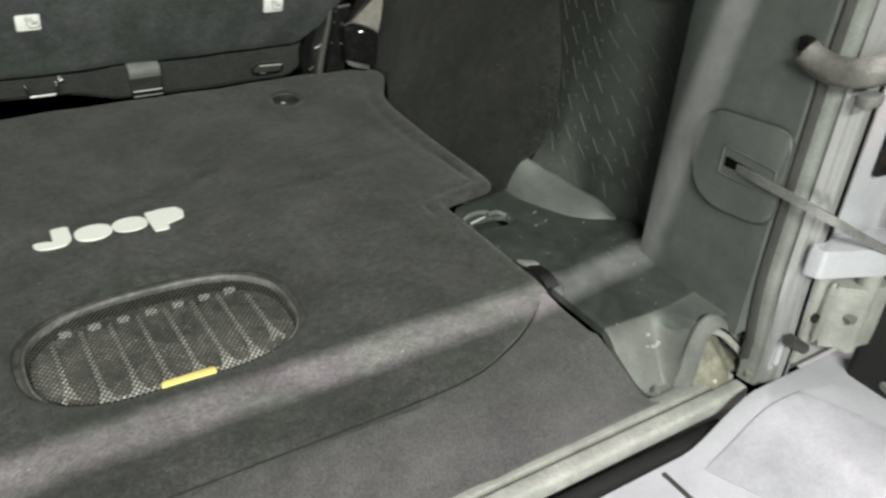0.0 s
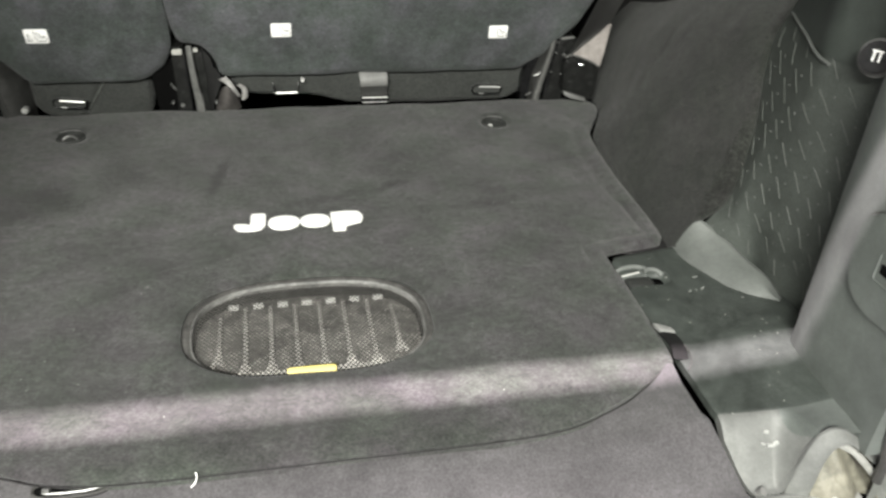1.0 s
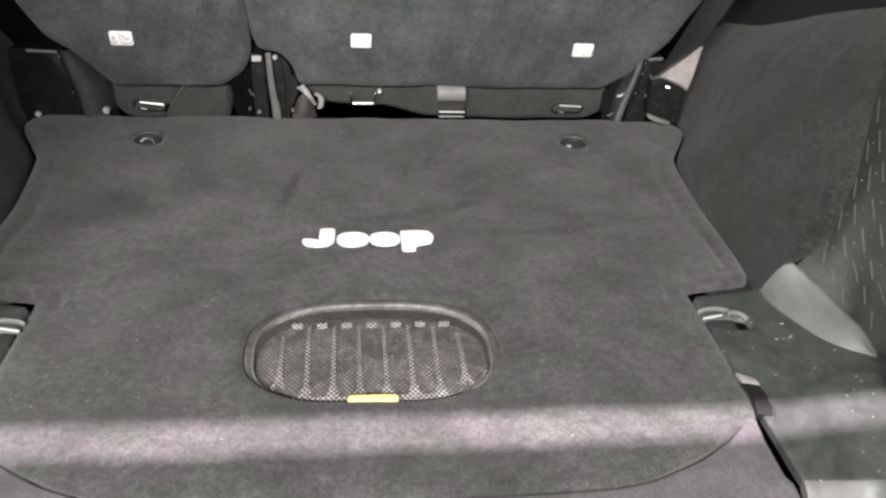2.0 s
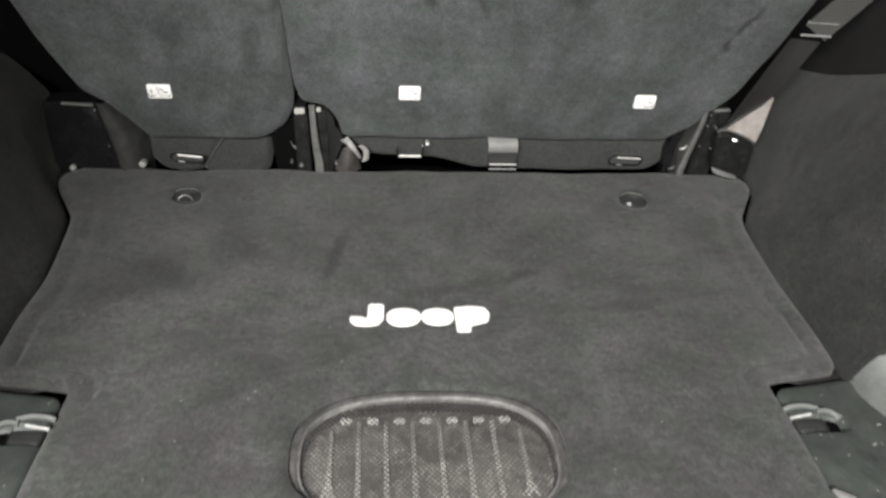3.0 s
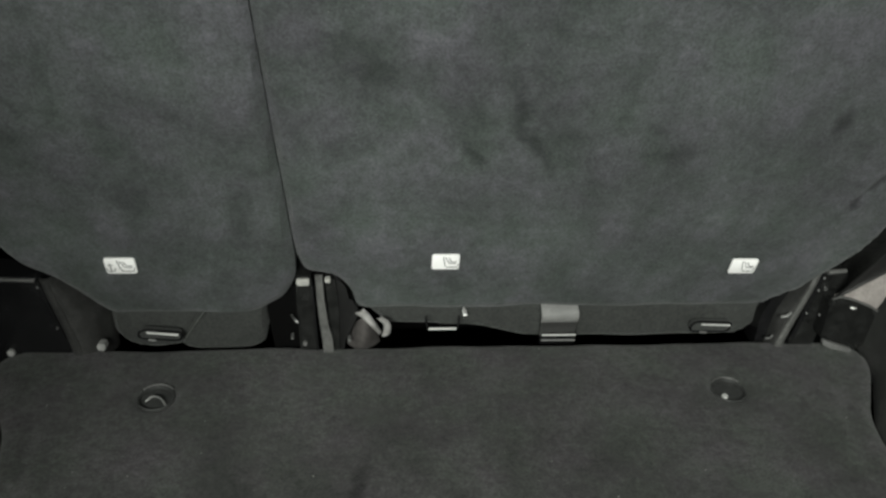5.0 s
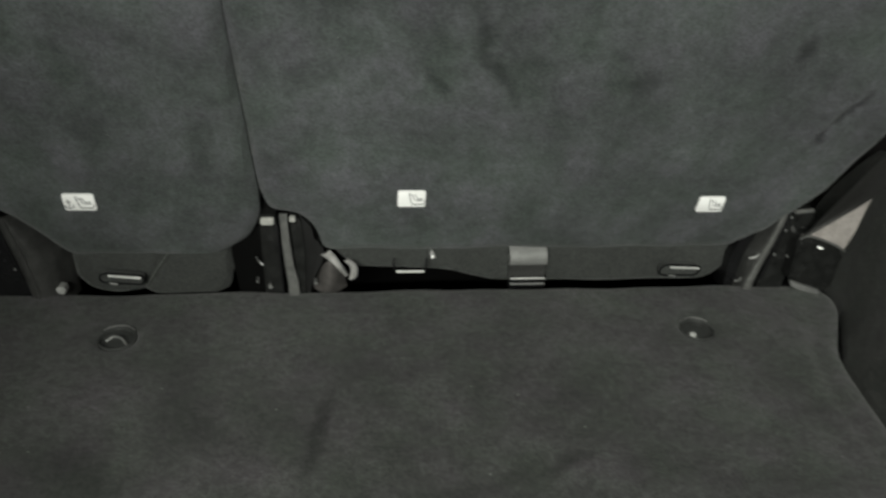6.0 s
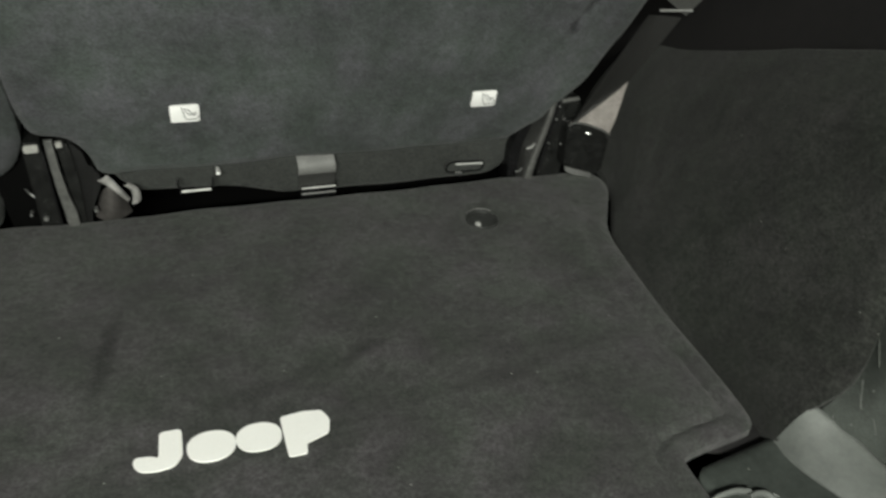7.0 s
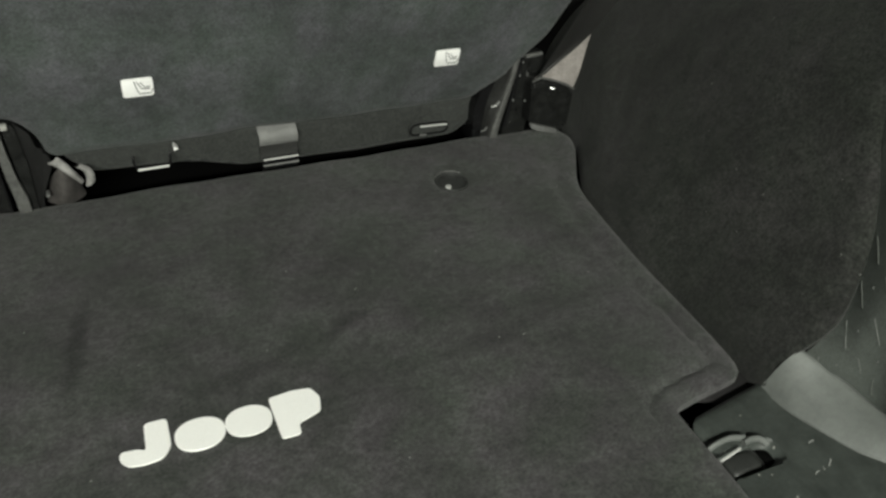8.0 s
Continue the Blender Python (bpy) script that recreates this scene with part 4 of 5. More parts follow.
# ---- belt, buckle and light panel beside the wide seat ----
belt = thing("seat_belt", (0.56, -0.05, 0.0), "grey seat belt running down beside the wide seat", "seat belt")
belt_left = smooth_line([(0.519, -0.034, 0.094), (0.529, -0.050, 0.137), (0.543, -0.082, 0.212), (0.5565, -0.110, 0.279)])
belt_right = smooth_line([(0.524, -0.035, 0.097), (0.577, -0.052, 0.157), (0.592, -0.082, 0.216), (0.6030, -0.111, 0.275)])


def belt_point(u, v):
    k = v * (len(belt_left) - 1)
    i = min(int(k), len(belt_left) - 2)
    a, b = belt_left[i].lerp(belt_left[i + 1], k - i), belt_right[i].lerp(belt_right[i + 1], k - i)
    p = a.lerp(b, u)
    p.y += 0.004 * math.sin(math.pi * u)
    return tuple(p)


# the lower belt's shade is put into a darker webbing colour
part("webbing", sheet(belt_point, 8, 24, (0.0, 0.003, 0.0)), M_WEBDARK, belt, "webbing coloured dark for its shade, twisted at its foot")
part("upper_fold", ribbon(smooth_line([(0.590, -0.112, 0.290), (0.630, -0.127, 0.350), (0.700, -0.160, 0.470)]), 0.046, 0.003, (0.85, 0.1, -0.45)), M_WEBMID, belt, "paler doubled webbing")
for k in (0.0, 1.0):
    c = Vector((0.590, -0.116, 0.2865)) + Vector((0.006, -0.001, 0.0195)) * k
    part("slide_bar", tube([c + Vector((-0.0235, 0.001, 0.001)), c + Vector((0.0240, 0.001, -0.001))], 0.0018, 8), M_WEBGREY, belt, "dull steel slide bar")
anchor_box = thing("belt_anchor", (0.56, -0.02, 0.0), "glossy black belt anchor housing on the floor edge", "belt anchor")
part("housing", prism(rounded([(0.516, 0.024), (0.513, 0.088), (0.526, 0.096), (0.560, 0.085), (0.584, 0.071), (0.582, 0.006), (0.566, 0.008)], 0.007), "y", -0.034, 0.02, 0.009), M_GLOSS, anchor_box)
part("lip", tube(smooth_line([(0.513, -0.035, 0.093), (0.522, -0.039, 0.099), (0.542, -0.040, 0.094), (0.565, -0.039, 0.084), (0.584, -0.034, 0.072)]), 0.0017, 8), M_STRAP, anchor_box)
# pale capsule in place of a highlight on the glossy housing
part("housing_glint", tube([(0.5430, -0.0345, 0.0790), (0.5470, -0.0365, 0.0785), (0.5510, -0.0345, 0.0772)], 0.0016, 8), M_STEEL, anchor_box)
part("foot_plate", prism(rounded([(0.515, 0.029), (0.563, 0.012), (0.564, 0.004), (0.530, 0.014), (0.518, 0.020)], 0.003), "y", -0.041, -0.036, 0.001), M_DULLSTEEL, anchor_box, "bright steel foot plate")
flap = [Vector((0.516, -0.026, 0.086)), Vector((0.588, -0.026, 0.068)), Vector((0.594, -0.040, 0.156)), Vector((0.560, -0.040, 0.140))]


def flap_point(u, v):
    low_side, high_side = flap[0].lerp(flap[1], u), flap[3].lerp(flap[2], u)
    p = low_side.lerp(high_side, v)
    p.y -= 0.004 * math.sin(math.pi * u) * (1 - v) + 0.002 * math.sin(5 * v)
    return tuple(p)


part("panel", sheet(flap_point, 12, 12, (0.0, 0.004, 0.001)), M_FLAP, anchor_box, "pinkish grey fabric flap")

rag = thing("crumpled_cloth", (-0.09, 0.0, 0.0), "crumpled pale cloth tucked under the seat edge", "cloth")


def rag_point(u, v):
    w = 2 * u - 1
    x = -0.1155 + 0.0225 * w * (0.72 + 0.28 * v)
    z = -0.008 + 0.046 * (1 - v) * math.sqrt(1 - 0.75 * w * w) + 0.004 * (1 - v) * w
    y = 0.014 - 0.022 * math.cos(w * math.pi / 2) * math.sin(math.pi * (0.12 + 0.6 * v)) + 0.0012 * math.sin(5 * u + 4 * v)
    return (x, y, z)


part("folded_cloth", sheet(rag_point, 26, 22, (0.001, 0.003, 0.0)), M_DULLCLOTH, rag)


def rag_band(name, line, w0, w1, mat, label):
    pts = smooth_line(line, 6)

    def f(u, v):
        k = u * (len(pts) - 1)
        i = min(int(k), len(pts) - 2)
        p = pts[i].lerp(pts[i + 1], k - i)
        w = w0 + (w1 - w0) * u
        return (p.x + w * (v - 0.5), p.y - 0.004 * math.sin(math.pi * v), p.z + 0.45 * w * (v - 0.5))
    part(name, sheet(f, 24, 6, (0.0, 0.002, 0.0)), mat, rag, label)


rag_band("fold", [(-0.1205, -0.003, 0.0580), (-0.1115, -0.008, 0.0520), (-0.1025, -0.010, 0.0405), (-0.0930, -0.006, 0.0240)], 0.013, 0.005, M_RAGPALE, "pale turned-over fold")
rag_band("fold", [(-0.0940, 0.002, 0.0430), (-0.0850, -0.001, 0.0370), (-0.0825, -0.002, 0.0280), (-0.0840, 0.000, 0.0160)], 0.006, 0.012, M_RAGPALE, "pale hanging corner")



# ---- sides of the load bay ----
def side_curve(y):
    ys = [-0.60, -0.545, -0.508, -0.43, -0.33, -0.23, -0.165, -0.115, -0.075, -0.03, 0.04]
    xs = [0.506, 0.509, 0.514, 0.517, 0.514, 0.521, 0.532, 0.557, 0.578, 0.588, 0.597]
    return float(np.interp(y, ys, xs))


def crease(z):
    """Line on which the wheel arch felt ends against the cloth column."""
    return 0.520 + 0.46 * min(max(z, 0.0), 0.36), float(np.interp(z, [0, 0.05, 0.10, 0.16, 0.20, 0.27, 0.95], [-0.558, -0.559, -0.550, -0.532, -0.512, -0.460, -0.440]))


SLOPE_SHARE = 0.46  # part of the corner's width taken by the pale slope


def build_side(s):
    # wheel arch carpet
    arch = thing("wheel_arch_cover", (s * 0.56, -0.27, 0), "dark felt carpet over the wheel arch beside the mat", "carpet", "wheel arch covers")

    def arch_point(u, v):
        y = 0.12 - 0.680 * u
        top = 0.215 + 0.33 * max(0, -y) - 0.25 * max(0, y)
        if v < 0.78:
            z = -0.012 + (top - 0.02) * v / 0.78
        else:
            w = (v - 0.78) / 0.22
            z = -0.012 + (top - 0.02) + 0.008 * w - 0.034 * w * w
        hold = min(1.0, max(0.0, z - 0.038) / 0.035)
        y = 0.12 + (crease(z)[1] - 0.012 * hold - 0.122) * u
        # the foot follows the mat, higher up the padding evens out
        w = 0.012 + 0.13 * min(1.0, max(z, 0) / 0.10)
        x = sum(side_curve(y + w * k) for k in (-1, -0.6, -0.3, 0, 0.3, 0.6, 1)) / 7
        x += 0.004 + 0.46 * min(max(z, 0), top - 0.03)
        x += 3.6 * max(0.0, min(z, top - 0.032) - (top - 0.120)) ** 2
        if v >= 0.78:
            x += 0.07 * (v - 0.78) / 0.22
        x += 0.0015 * math.sin(y * 30) * math.sin(z * 25)
        # the felt curls away behind the column
        x += 0.014 * (max(0.0, crease(z)[1] + 0.010 - y) / 0.022) ** 2 * hold
        return (s * x, y, z)
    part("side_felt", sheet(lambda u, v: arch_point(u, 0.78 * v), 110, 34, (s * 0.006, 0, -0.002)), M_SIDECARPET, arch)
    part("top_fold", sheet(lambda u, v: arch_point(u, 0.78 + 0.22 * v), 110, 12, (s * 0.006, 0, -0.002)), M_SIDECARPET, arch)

    # the hem's shade is put into its colour
    part("felt_hem", prism([(s * 0.425, -0.530), (s * 0.520, -0.515), (s * 0.526, -0.551), (s * 0.470, -0.5545)], "z", -0.017, -0.012, 0.001), M_DARKINT, arch, "flat felt hem, blackened for the shade under the mat corner")

    # load bay corner floor in grey plastic
    corner = thing("corner_trim", (s * 0.49, -0.75, 0), "scuffed grey plastic corner trim beside the mat", "trim panel", "corner trims")

    def left_edge(y):
        return float(np.interp(-y, [0.56, 0.775, 0.82, 0.87, 0.90, 0.935, 0.96], [0.4125, 0.4135, 0.4145, 0.4145, 0.4175, 0.4375, 0.4465]))

    def floor_z(x, y):
        z = 0.001 + 0.16 * max(0, x - 0.43) * min(1, max(0, (-0.66 - y) / 0.16))
        z -= (0.007 if y > -0.76 else 0.002) * math.exp(-max(0.0, x - left_edge(y)) / 0.004)
        z -= 0.006 * math.exp(-max(0.0, -0.566 + 0.17 * max(0.0, x - 0.42) - y) / 0.004)
        # sunk cup of the tie-down loop
        e = ((x - 0.441) / 0.032) ** 4 + ((y + 0.6275) / 0.0150) ** 4
        if e < 1:
            z -= 0.011 * (1 - e) ** 0.5
        # scoop down to the sill, fading into the rise beside the arch
        crest = -0.878 - 0.14 * max(0.0, x - 0.415)
        k = min(1.0, max(0.0, (crest - y) / (crest + 0.938)))
        k = k * k * (3 - 2 * k) * 0.8 + k * 0.2
        rise = min(1.0, max(0.0, (x - 0.468) / 0.026))
        rise = rise * rise * (3 - 2 * rise)
        low = -0.060 + 0.080 * rise
        return z + (low - z) * k

    def corner_point(u, v):
        y = -0.566 - 0.379 * v
        x0 = left_edge(y)
        x1 = float(np.interp(-y, [0.55, 0.60, 0.70, 0.76, 0.80, 0.95], [0.530, 0.565, 0.600, 0.590, 0.556, 0.548]))
        x = x0 + (x1 - x0) * u
        y += 0.17 * min(0.105, max(0.0, x - 0.42)) * max(0.0, 1 - v / 0.25)
        if v < 0.04:
            x += 0.012 * (1 - u) ** 6 * (1 - v / 0.04) ** 2
        return (s * x, y, floor_z(x, y))

    def edge_v(share):
        """Where along the panel the pale slope begins, later towards the arch."""
        return 0.8264 + 0.036 * min(1.0, share / 0.6)

    def panel_point(u, v):
        return corner_point(u ** 1.3, v * edge_v(u ** 1.3))

    def slope_point(u, v):
        share = SLOPE_SHARE * u
        return corner_point(share, edge_v(share) + (1 - edge_v(share)) * v)

    def rise_point(u, v):
        share = SLOPE_SHARE + (1 - SLOPE_SHARE) * u
        return corner_point(share, edge_v(share) + (1 - edge_v(share)) * v)
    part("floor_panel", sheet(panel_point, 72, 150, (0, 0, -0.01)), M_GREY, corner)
    # slope and rise differ from the panel only by light put into their colour
    part("front_slope", sheet(slope_point, 40, 34, (0, 0.008, -0.008)), M_LIGHTGREY, corner, "smooth slope to the sill, painted paler for the light on it")
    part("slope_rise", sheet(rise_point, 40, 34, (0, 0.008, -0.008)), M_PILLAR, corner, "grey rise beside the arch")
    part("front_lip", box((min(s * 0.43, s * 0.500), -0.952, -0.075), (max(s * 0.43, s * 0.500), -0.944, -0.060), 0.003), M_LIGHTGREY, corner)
    part("trim_clip", tube([(s * 0.447, -0.940, -0.061), (s * 0.449, -0.944, -0.054)], 0.005, 8), M_BRACKET, corner, "small grey clip")
    # ramp under the cloth column, its light painted in as a paler tone
    low = [(0.514, -0.5575, 0.003), (0.517, -0.594, 0.003), (0.532, -0.634, 0.003), (0.556, -0.680, 0.004), (0.585, -0.708, 0.004)]
    high = [(0.537, -0.562, 0.046), (0.558, -0.590, 0.034), (0.571, -0.632, 0.025), (0.580, -0.674, 0.022), (0.587, -0.711, 0.005)]
    lo, hi = smooth_line(low, 8), smooth_line(high, 8)

    def ramp_point(u, v):
        i = min(int(u * (len(lo) - 1)), len(lo) - 2)
        f = u * (len(lo) - 1) - i
        a, b = lo[i].lerp(lo[i + 1], f), hi[i].lerp(hi[i + 1], f)
        out = (a - b)
        out.z = 0
        if out.length > 1e-6:
            out.normalize()
        if v < 0.25:
            # fillet that runs out onto the floor, wide at the felt and tight at the far end
            k = v / 0.25
            w = 0.012 * (1 - u) ** 1.5 * min(1.0, 8 * u) + 0.002
            p = a + out * w * (1 - k) ** 1.5
            p.z = 0.0005 + (a.z - 0.0005) * k * k
        elif v < 0.85:
            k = (v - 0.25) / 0.60
            p = a.lerp(b, k)
            p.z += (0.006 - 0.014 * u * (1 - u)) * math.sin(math.pi * k)
        else:
            # edge rolled back under the cloth
            k = (v - 0.85) / 0.15
            p = b - out * 0.020 * k
            p.z += 0.002 * math.sin(k * math.pi) - 0.016 * k * k
        return (s * p.x, p.y, p.z)
    part("ramp", sheet(ramp_point, 48, 32, (s * 0.006, 0.002, -0.006)), M_RAMP, corner, "smooth grey ramp, painted paler for the light on it")
    # tie-down loop in a cup
    # shade of the sunk cup, painted as a black plate
    part("loop_cup", prism(oval(s * 0.441, -0.6275, 0.027, 0.0110, 3.0, 28), "z", -0.0120, -0.0075, 0.0008), M_VOID, corner, "recess blackened for its shade")
    part("loop_block", box((min(s * 0.414, s * 0.452), -0.639, -0.012), (max(s * 0.414, s * 0.452), -0.613, -0.0035), 0.007, 3), M_CUP, corner)
    part("tie_loop_bar", add_sweep(bmesh.new(), smooth_line([(s * 0.408, -0.605, -0.001), (s * 0.416, -0.604, 0.0028), (s * 0.432, -0.6035, 0.0040), (s * 0.443, -0.606, 0.0032), (s * 0.447, -0.607, 0.0030)]), circle(0.0038, 10, 0.8), side=(0, 0, 1)), M_RAMP, corner, "grey tie-down loop")
    part("tie_loop_end", add_sweep(bmesh.new(), smooth_line([(s * 0.4430, -0.612, 0.0020), (s * 0.452, -0.611, 0.0030), (s * 0.461, -0.613, 0.0018), (s * 0.467, -0.618, -0.002)]), circle(0.0040, 10, 0.8), side=(0, 0, 1)), M_RAMP, corner, "grey moulded loop end")
    part("tie_pin", tube([(s * 0.408, -0.622, 0.0030), (s * 0.434, -0.617, 0.0040)], 0.0015, 8), M_STEEL, corner, "bright steel pin")
    if s > 0:
        # chipped pale scuffs in the plastic
        for cx, cy, ln, turn in ((0.508, -0.633, 0.007, 0.1), (0.4870, -0.6632, 0.006, 0.3), (0.4965, -0.6615, 0.004, 1.2), (0.5060, -0.6595, 0.008, 0.6), (0.5100, -0.6565, 0.003, 0.9), (0.547, -0.690, 0.004, 0.4)):
            dx, dy = math.cos(turn) * ln / 2, math.sin(turn) * ln / 2
            part("scuff", tube([(cx - dx, cy - dy, floor_z(cx - dx, cy - dy)), (cx, cy + 0.0006, floor_z(cx, cy) + 0.0003), (cx + dx, cy + dy, floor_z(cx + dx, cy + dy))], 0.0007, 6), M_CHIP, corner, "pale scuff")
        for cx, cy, ln, wd in ((0.463, -0.9016, 0.005, 0.0022), (0.469, -0.9100, 0.011, 0.0026), (0.459, -0.9080, 0.005, 0.0014)):
            part("scuff", tube([(cx - ln / 2, cy + 0.001, floor_z(cx - ln / 2, cy + 0.001) - 0.4 * wd), (cx, cy, floor_z(cx, cy) - 0.3 * wd), (cx + ln / 2, cy - 0.0005, floor_z(cx + ln / 2, cy - 0.0005) - 0.4 * wd)], wd, 8), M_CHIP, corner, "pale smear of paint")
    # metal tab and strap end along the mat edge
    part("edge_tab", prism(rounded([(s * 0.405, -0.726), (s * 0.424, -0.738), (s * 0.427, -0.748), (s * 0.409, -0.742)], 0.003), "z", 0.003, 0.007, 0.001), M_WEBGREY, corner, "pale metal tab")
    part("strap_end", ribbon(smooth_line([(s * 0.4145, -0.743, 0.004), (s * 0.4175, -0.757, 0.0045), (s * 0.4185, -0.772, 0.004), (s * 0.4150, -0.790, 0.000)]), 0.018, 0.002, (1, 0, 0)), M_SEAL, corner, "dark strap end")
    part("wire_loop", tube(smooth_line([(s * 0.4270, -0.770, 0.005), (s * 0.4275, -0.787, 0.006), (s * 0.421, -0.802, 0.005), (s * 0.414, -0.811, 0.002)]), 0.0008, 6), M_HINGE, corner, "thin wire loop")

    # cloth column
    col = thing("column_trim", (s * 0.6, -0.66, 0.0), "dark cloth trim column with pale dash pattern", "trim panel", "column trims")

    rows = {}

    def col_row(z):
        """Points of the column's rounded section at height z, from the crease to the pillar."""
        key = round(z, 4)
        if key not in rows:
            ex, ey = crease(z)
            g = float(np.interp(z, [0, 0.05, 0.12], [0.014, 0.012, 0.009]))
            k = 0.083 * z + float(np.interp(z, [0, 0.045, 0.085], [0.013, 0.011, 0.0]))
            g += (-0.004 - g) * min(1.0, max(0.0, z - 0.02) / 0.04)
            ey += float(np.interp(z, [0.02, 0.06, 0.12, 0.20, 0.27], [0.0, -0.010, -0.009, -0.006, -0.004]))
            deep = float(np.interp(z, [0.03, 0.08, 0.13, 0.22], [0.0, 0.022, 0.017, 0.005]))
            base = [(ex + g + deep, ey + float(np.interp(z, [0.05, 0.12], [0.001, 0.004])), z), (0.5 * (ex + 0.578 + k) - 0.004 + 0.2 * deep, 0.5 * (ey - 0.610) - 0.004, z), (0.576 + k, -0.622, z), (0.580 + k, -0.662, z),
                    (0.590 + k, -0.705, z), (0.588 + k, -0.750, z), (0.574 + 0.083 * z, -0.780, z), (0.557 + 0.083 * z, -0.800, z)]
            line = smooth_line(base, 6)
            arc = np.cumsum([0.0] + [(b - a).length for a, b in zip(line, line[1:])])
            rows[key] = (arc / arc[-1], np.array([p.x for p in line]), np.array([p.y for p in line]))
        return rows[key]

    def col_point(u, v, off=0.0):
        z = -0.01 + 0.95 * v
        arc, xs, ys = col_row(z)
        return (s * (float(np.interp(u, arc, xs)) - off), float(np.interp(u, arc, ys)) - 0.01 * v, z)
    part("cloth", sheet(col_point, 64, 60, (s * 0.01, 0, 0)), M_DARKTRIM, col)
    bm = bmesh.new()
    rng = random.Random(7)
    for i in range(10):
        for j in range(22):
            u, v = 0.07 + 0.098 * i + rng.uniform(-0.008, 0.008), 0.035 + 0.043 * j + 0.0215 * (i % 2)
            if u > 0.95 or v > 0.315:
                continue
            ln = rng.choice((0.022, 0.023, 0.018))
            add_sweep(bm, [col_point(u + 0.024 * (1 - 2 * k), v + ln * k, 0.0005) for k in (0, 0.33, 0.66, 1)], circle(0.00055, 5))
            if v + 0.03 < 0.32 and u + 0.03 < 0.97:
                add_sweep(bm, [col_point(u + 0.040, v + 0.0215 + 0.002 * k, 0.0005) for k in (0, 1)], circle(0.0008, 5))
    part("upper_moulding", sheet(lambda u, v: col_point(0.03 + 0.95 * u, 0.3355 + 0.60 * v, 0.005 - 0.003 * (1 - v) ** 12), 48, 40, (s * 0.006, 0, 0)), M_MOULD, col, "smooth dark moulding above the cloth")
    part("moulding_edge", tube([col_point(0.05 + 0.045 * k, 0.3355 - 0.0016 * max(0, k - 6), 0.003) for k in range(12)], 0.0022, 6), M_RAMP, col, "pale moulding edge")
    tagged(part("dash_pattern", bm, M_DASH, col, "pale woven dashes"), kind="stuff")
    return corner


build_side(1)
build_side(-1)

# knob with a pale pictogram on the right column
outlet = thing("power_outlet", (0.60, -0.735, 0.345), "round black socket cap with pale pictogram on the column", "socket")
oc = Vector((0.590, -0.730, 0.338))
nrm = Vector((-0.72, -0.62, 0.30)).normalized()
part("cap", add_sweep(bmesh.new(), [oc - nrm * 0.01, oc + nrm * 0.010, oc + nrm * 0.0125], circle(0.0165, 18)), M_BLACK, outlet)
part("collar", add_sweep(bmesh.new(), [oc - nrm * 0.012, oc - nrm * 0.002], circle(0.0205, 18)), M_RUBBER, outlet)
side_v = nrm.cross(Vector((0, 0, 1))).normalized()
up_v = side_v.cross(nrm)
for du in (-0.003, 0.003):
    part("pictogram_line", tube([oc + nrm * 0.013 + side_v * du - up_v * 0.005, oc + nrm * 0.013 + side_v * du + up_v * 0.005], 0.0012, 6), M_WHITE, outlet)
part("pictogram_bar", tube([oc + nrm * 0.013 - side_v * 0.0055 + up_v * 0.0058, oc + nrm * 0.013 + side_v * 0.0055 + up_v * 0.0058], 0.0011, 6), M_WHITE, outlet)


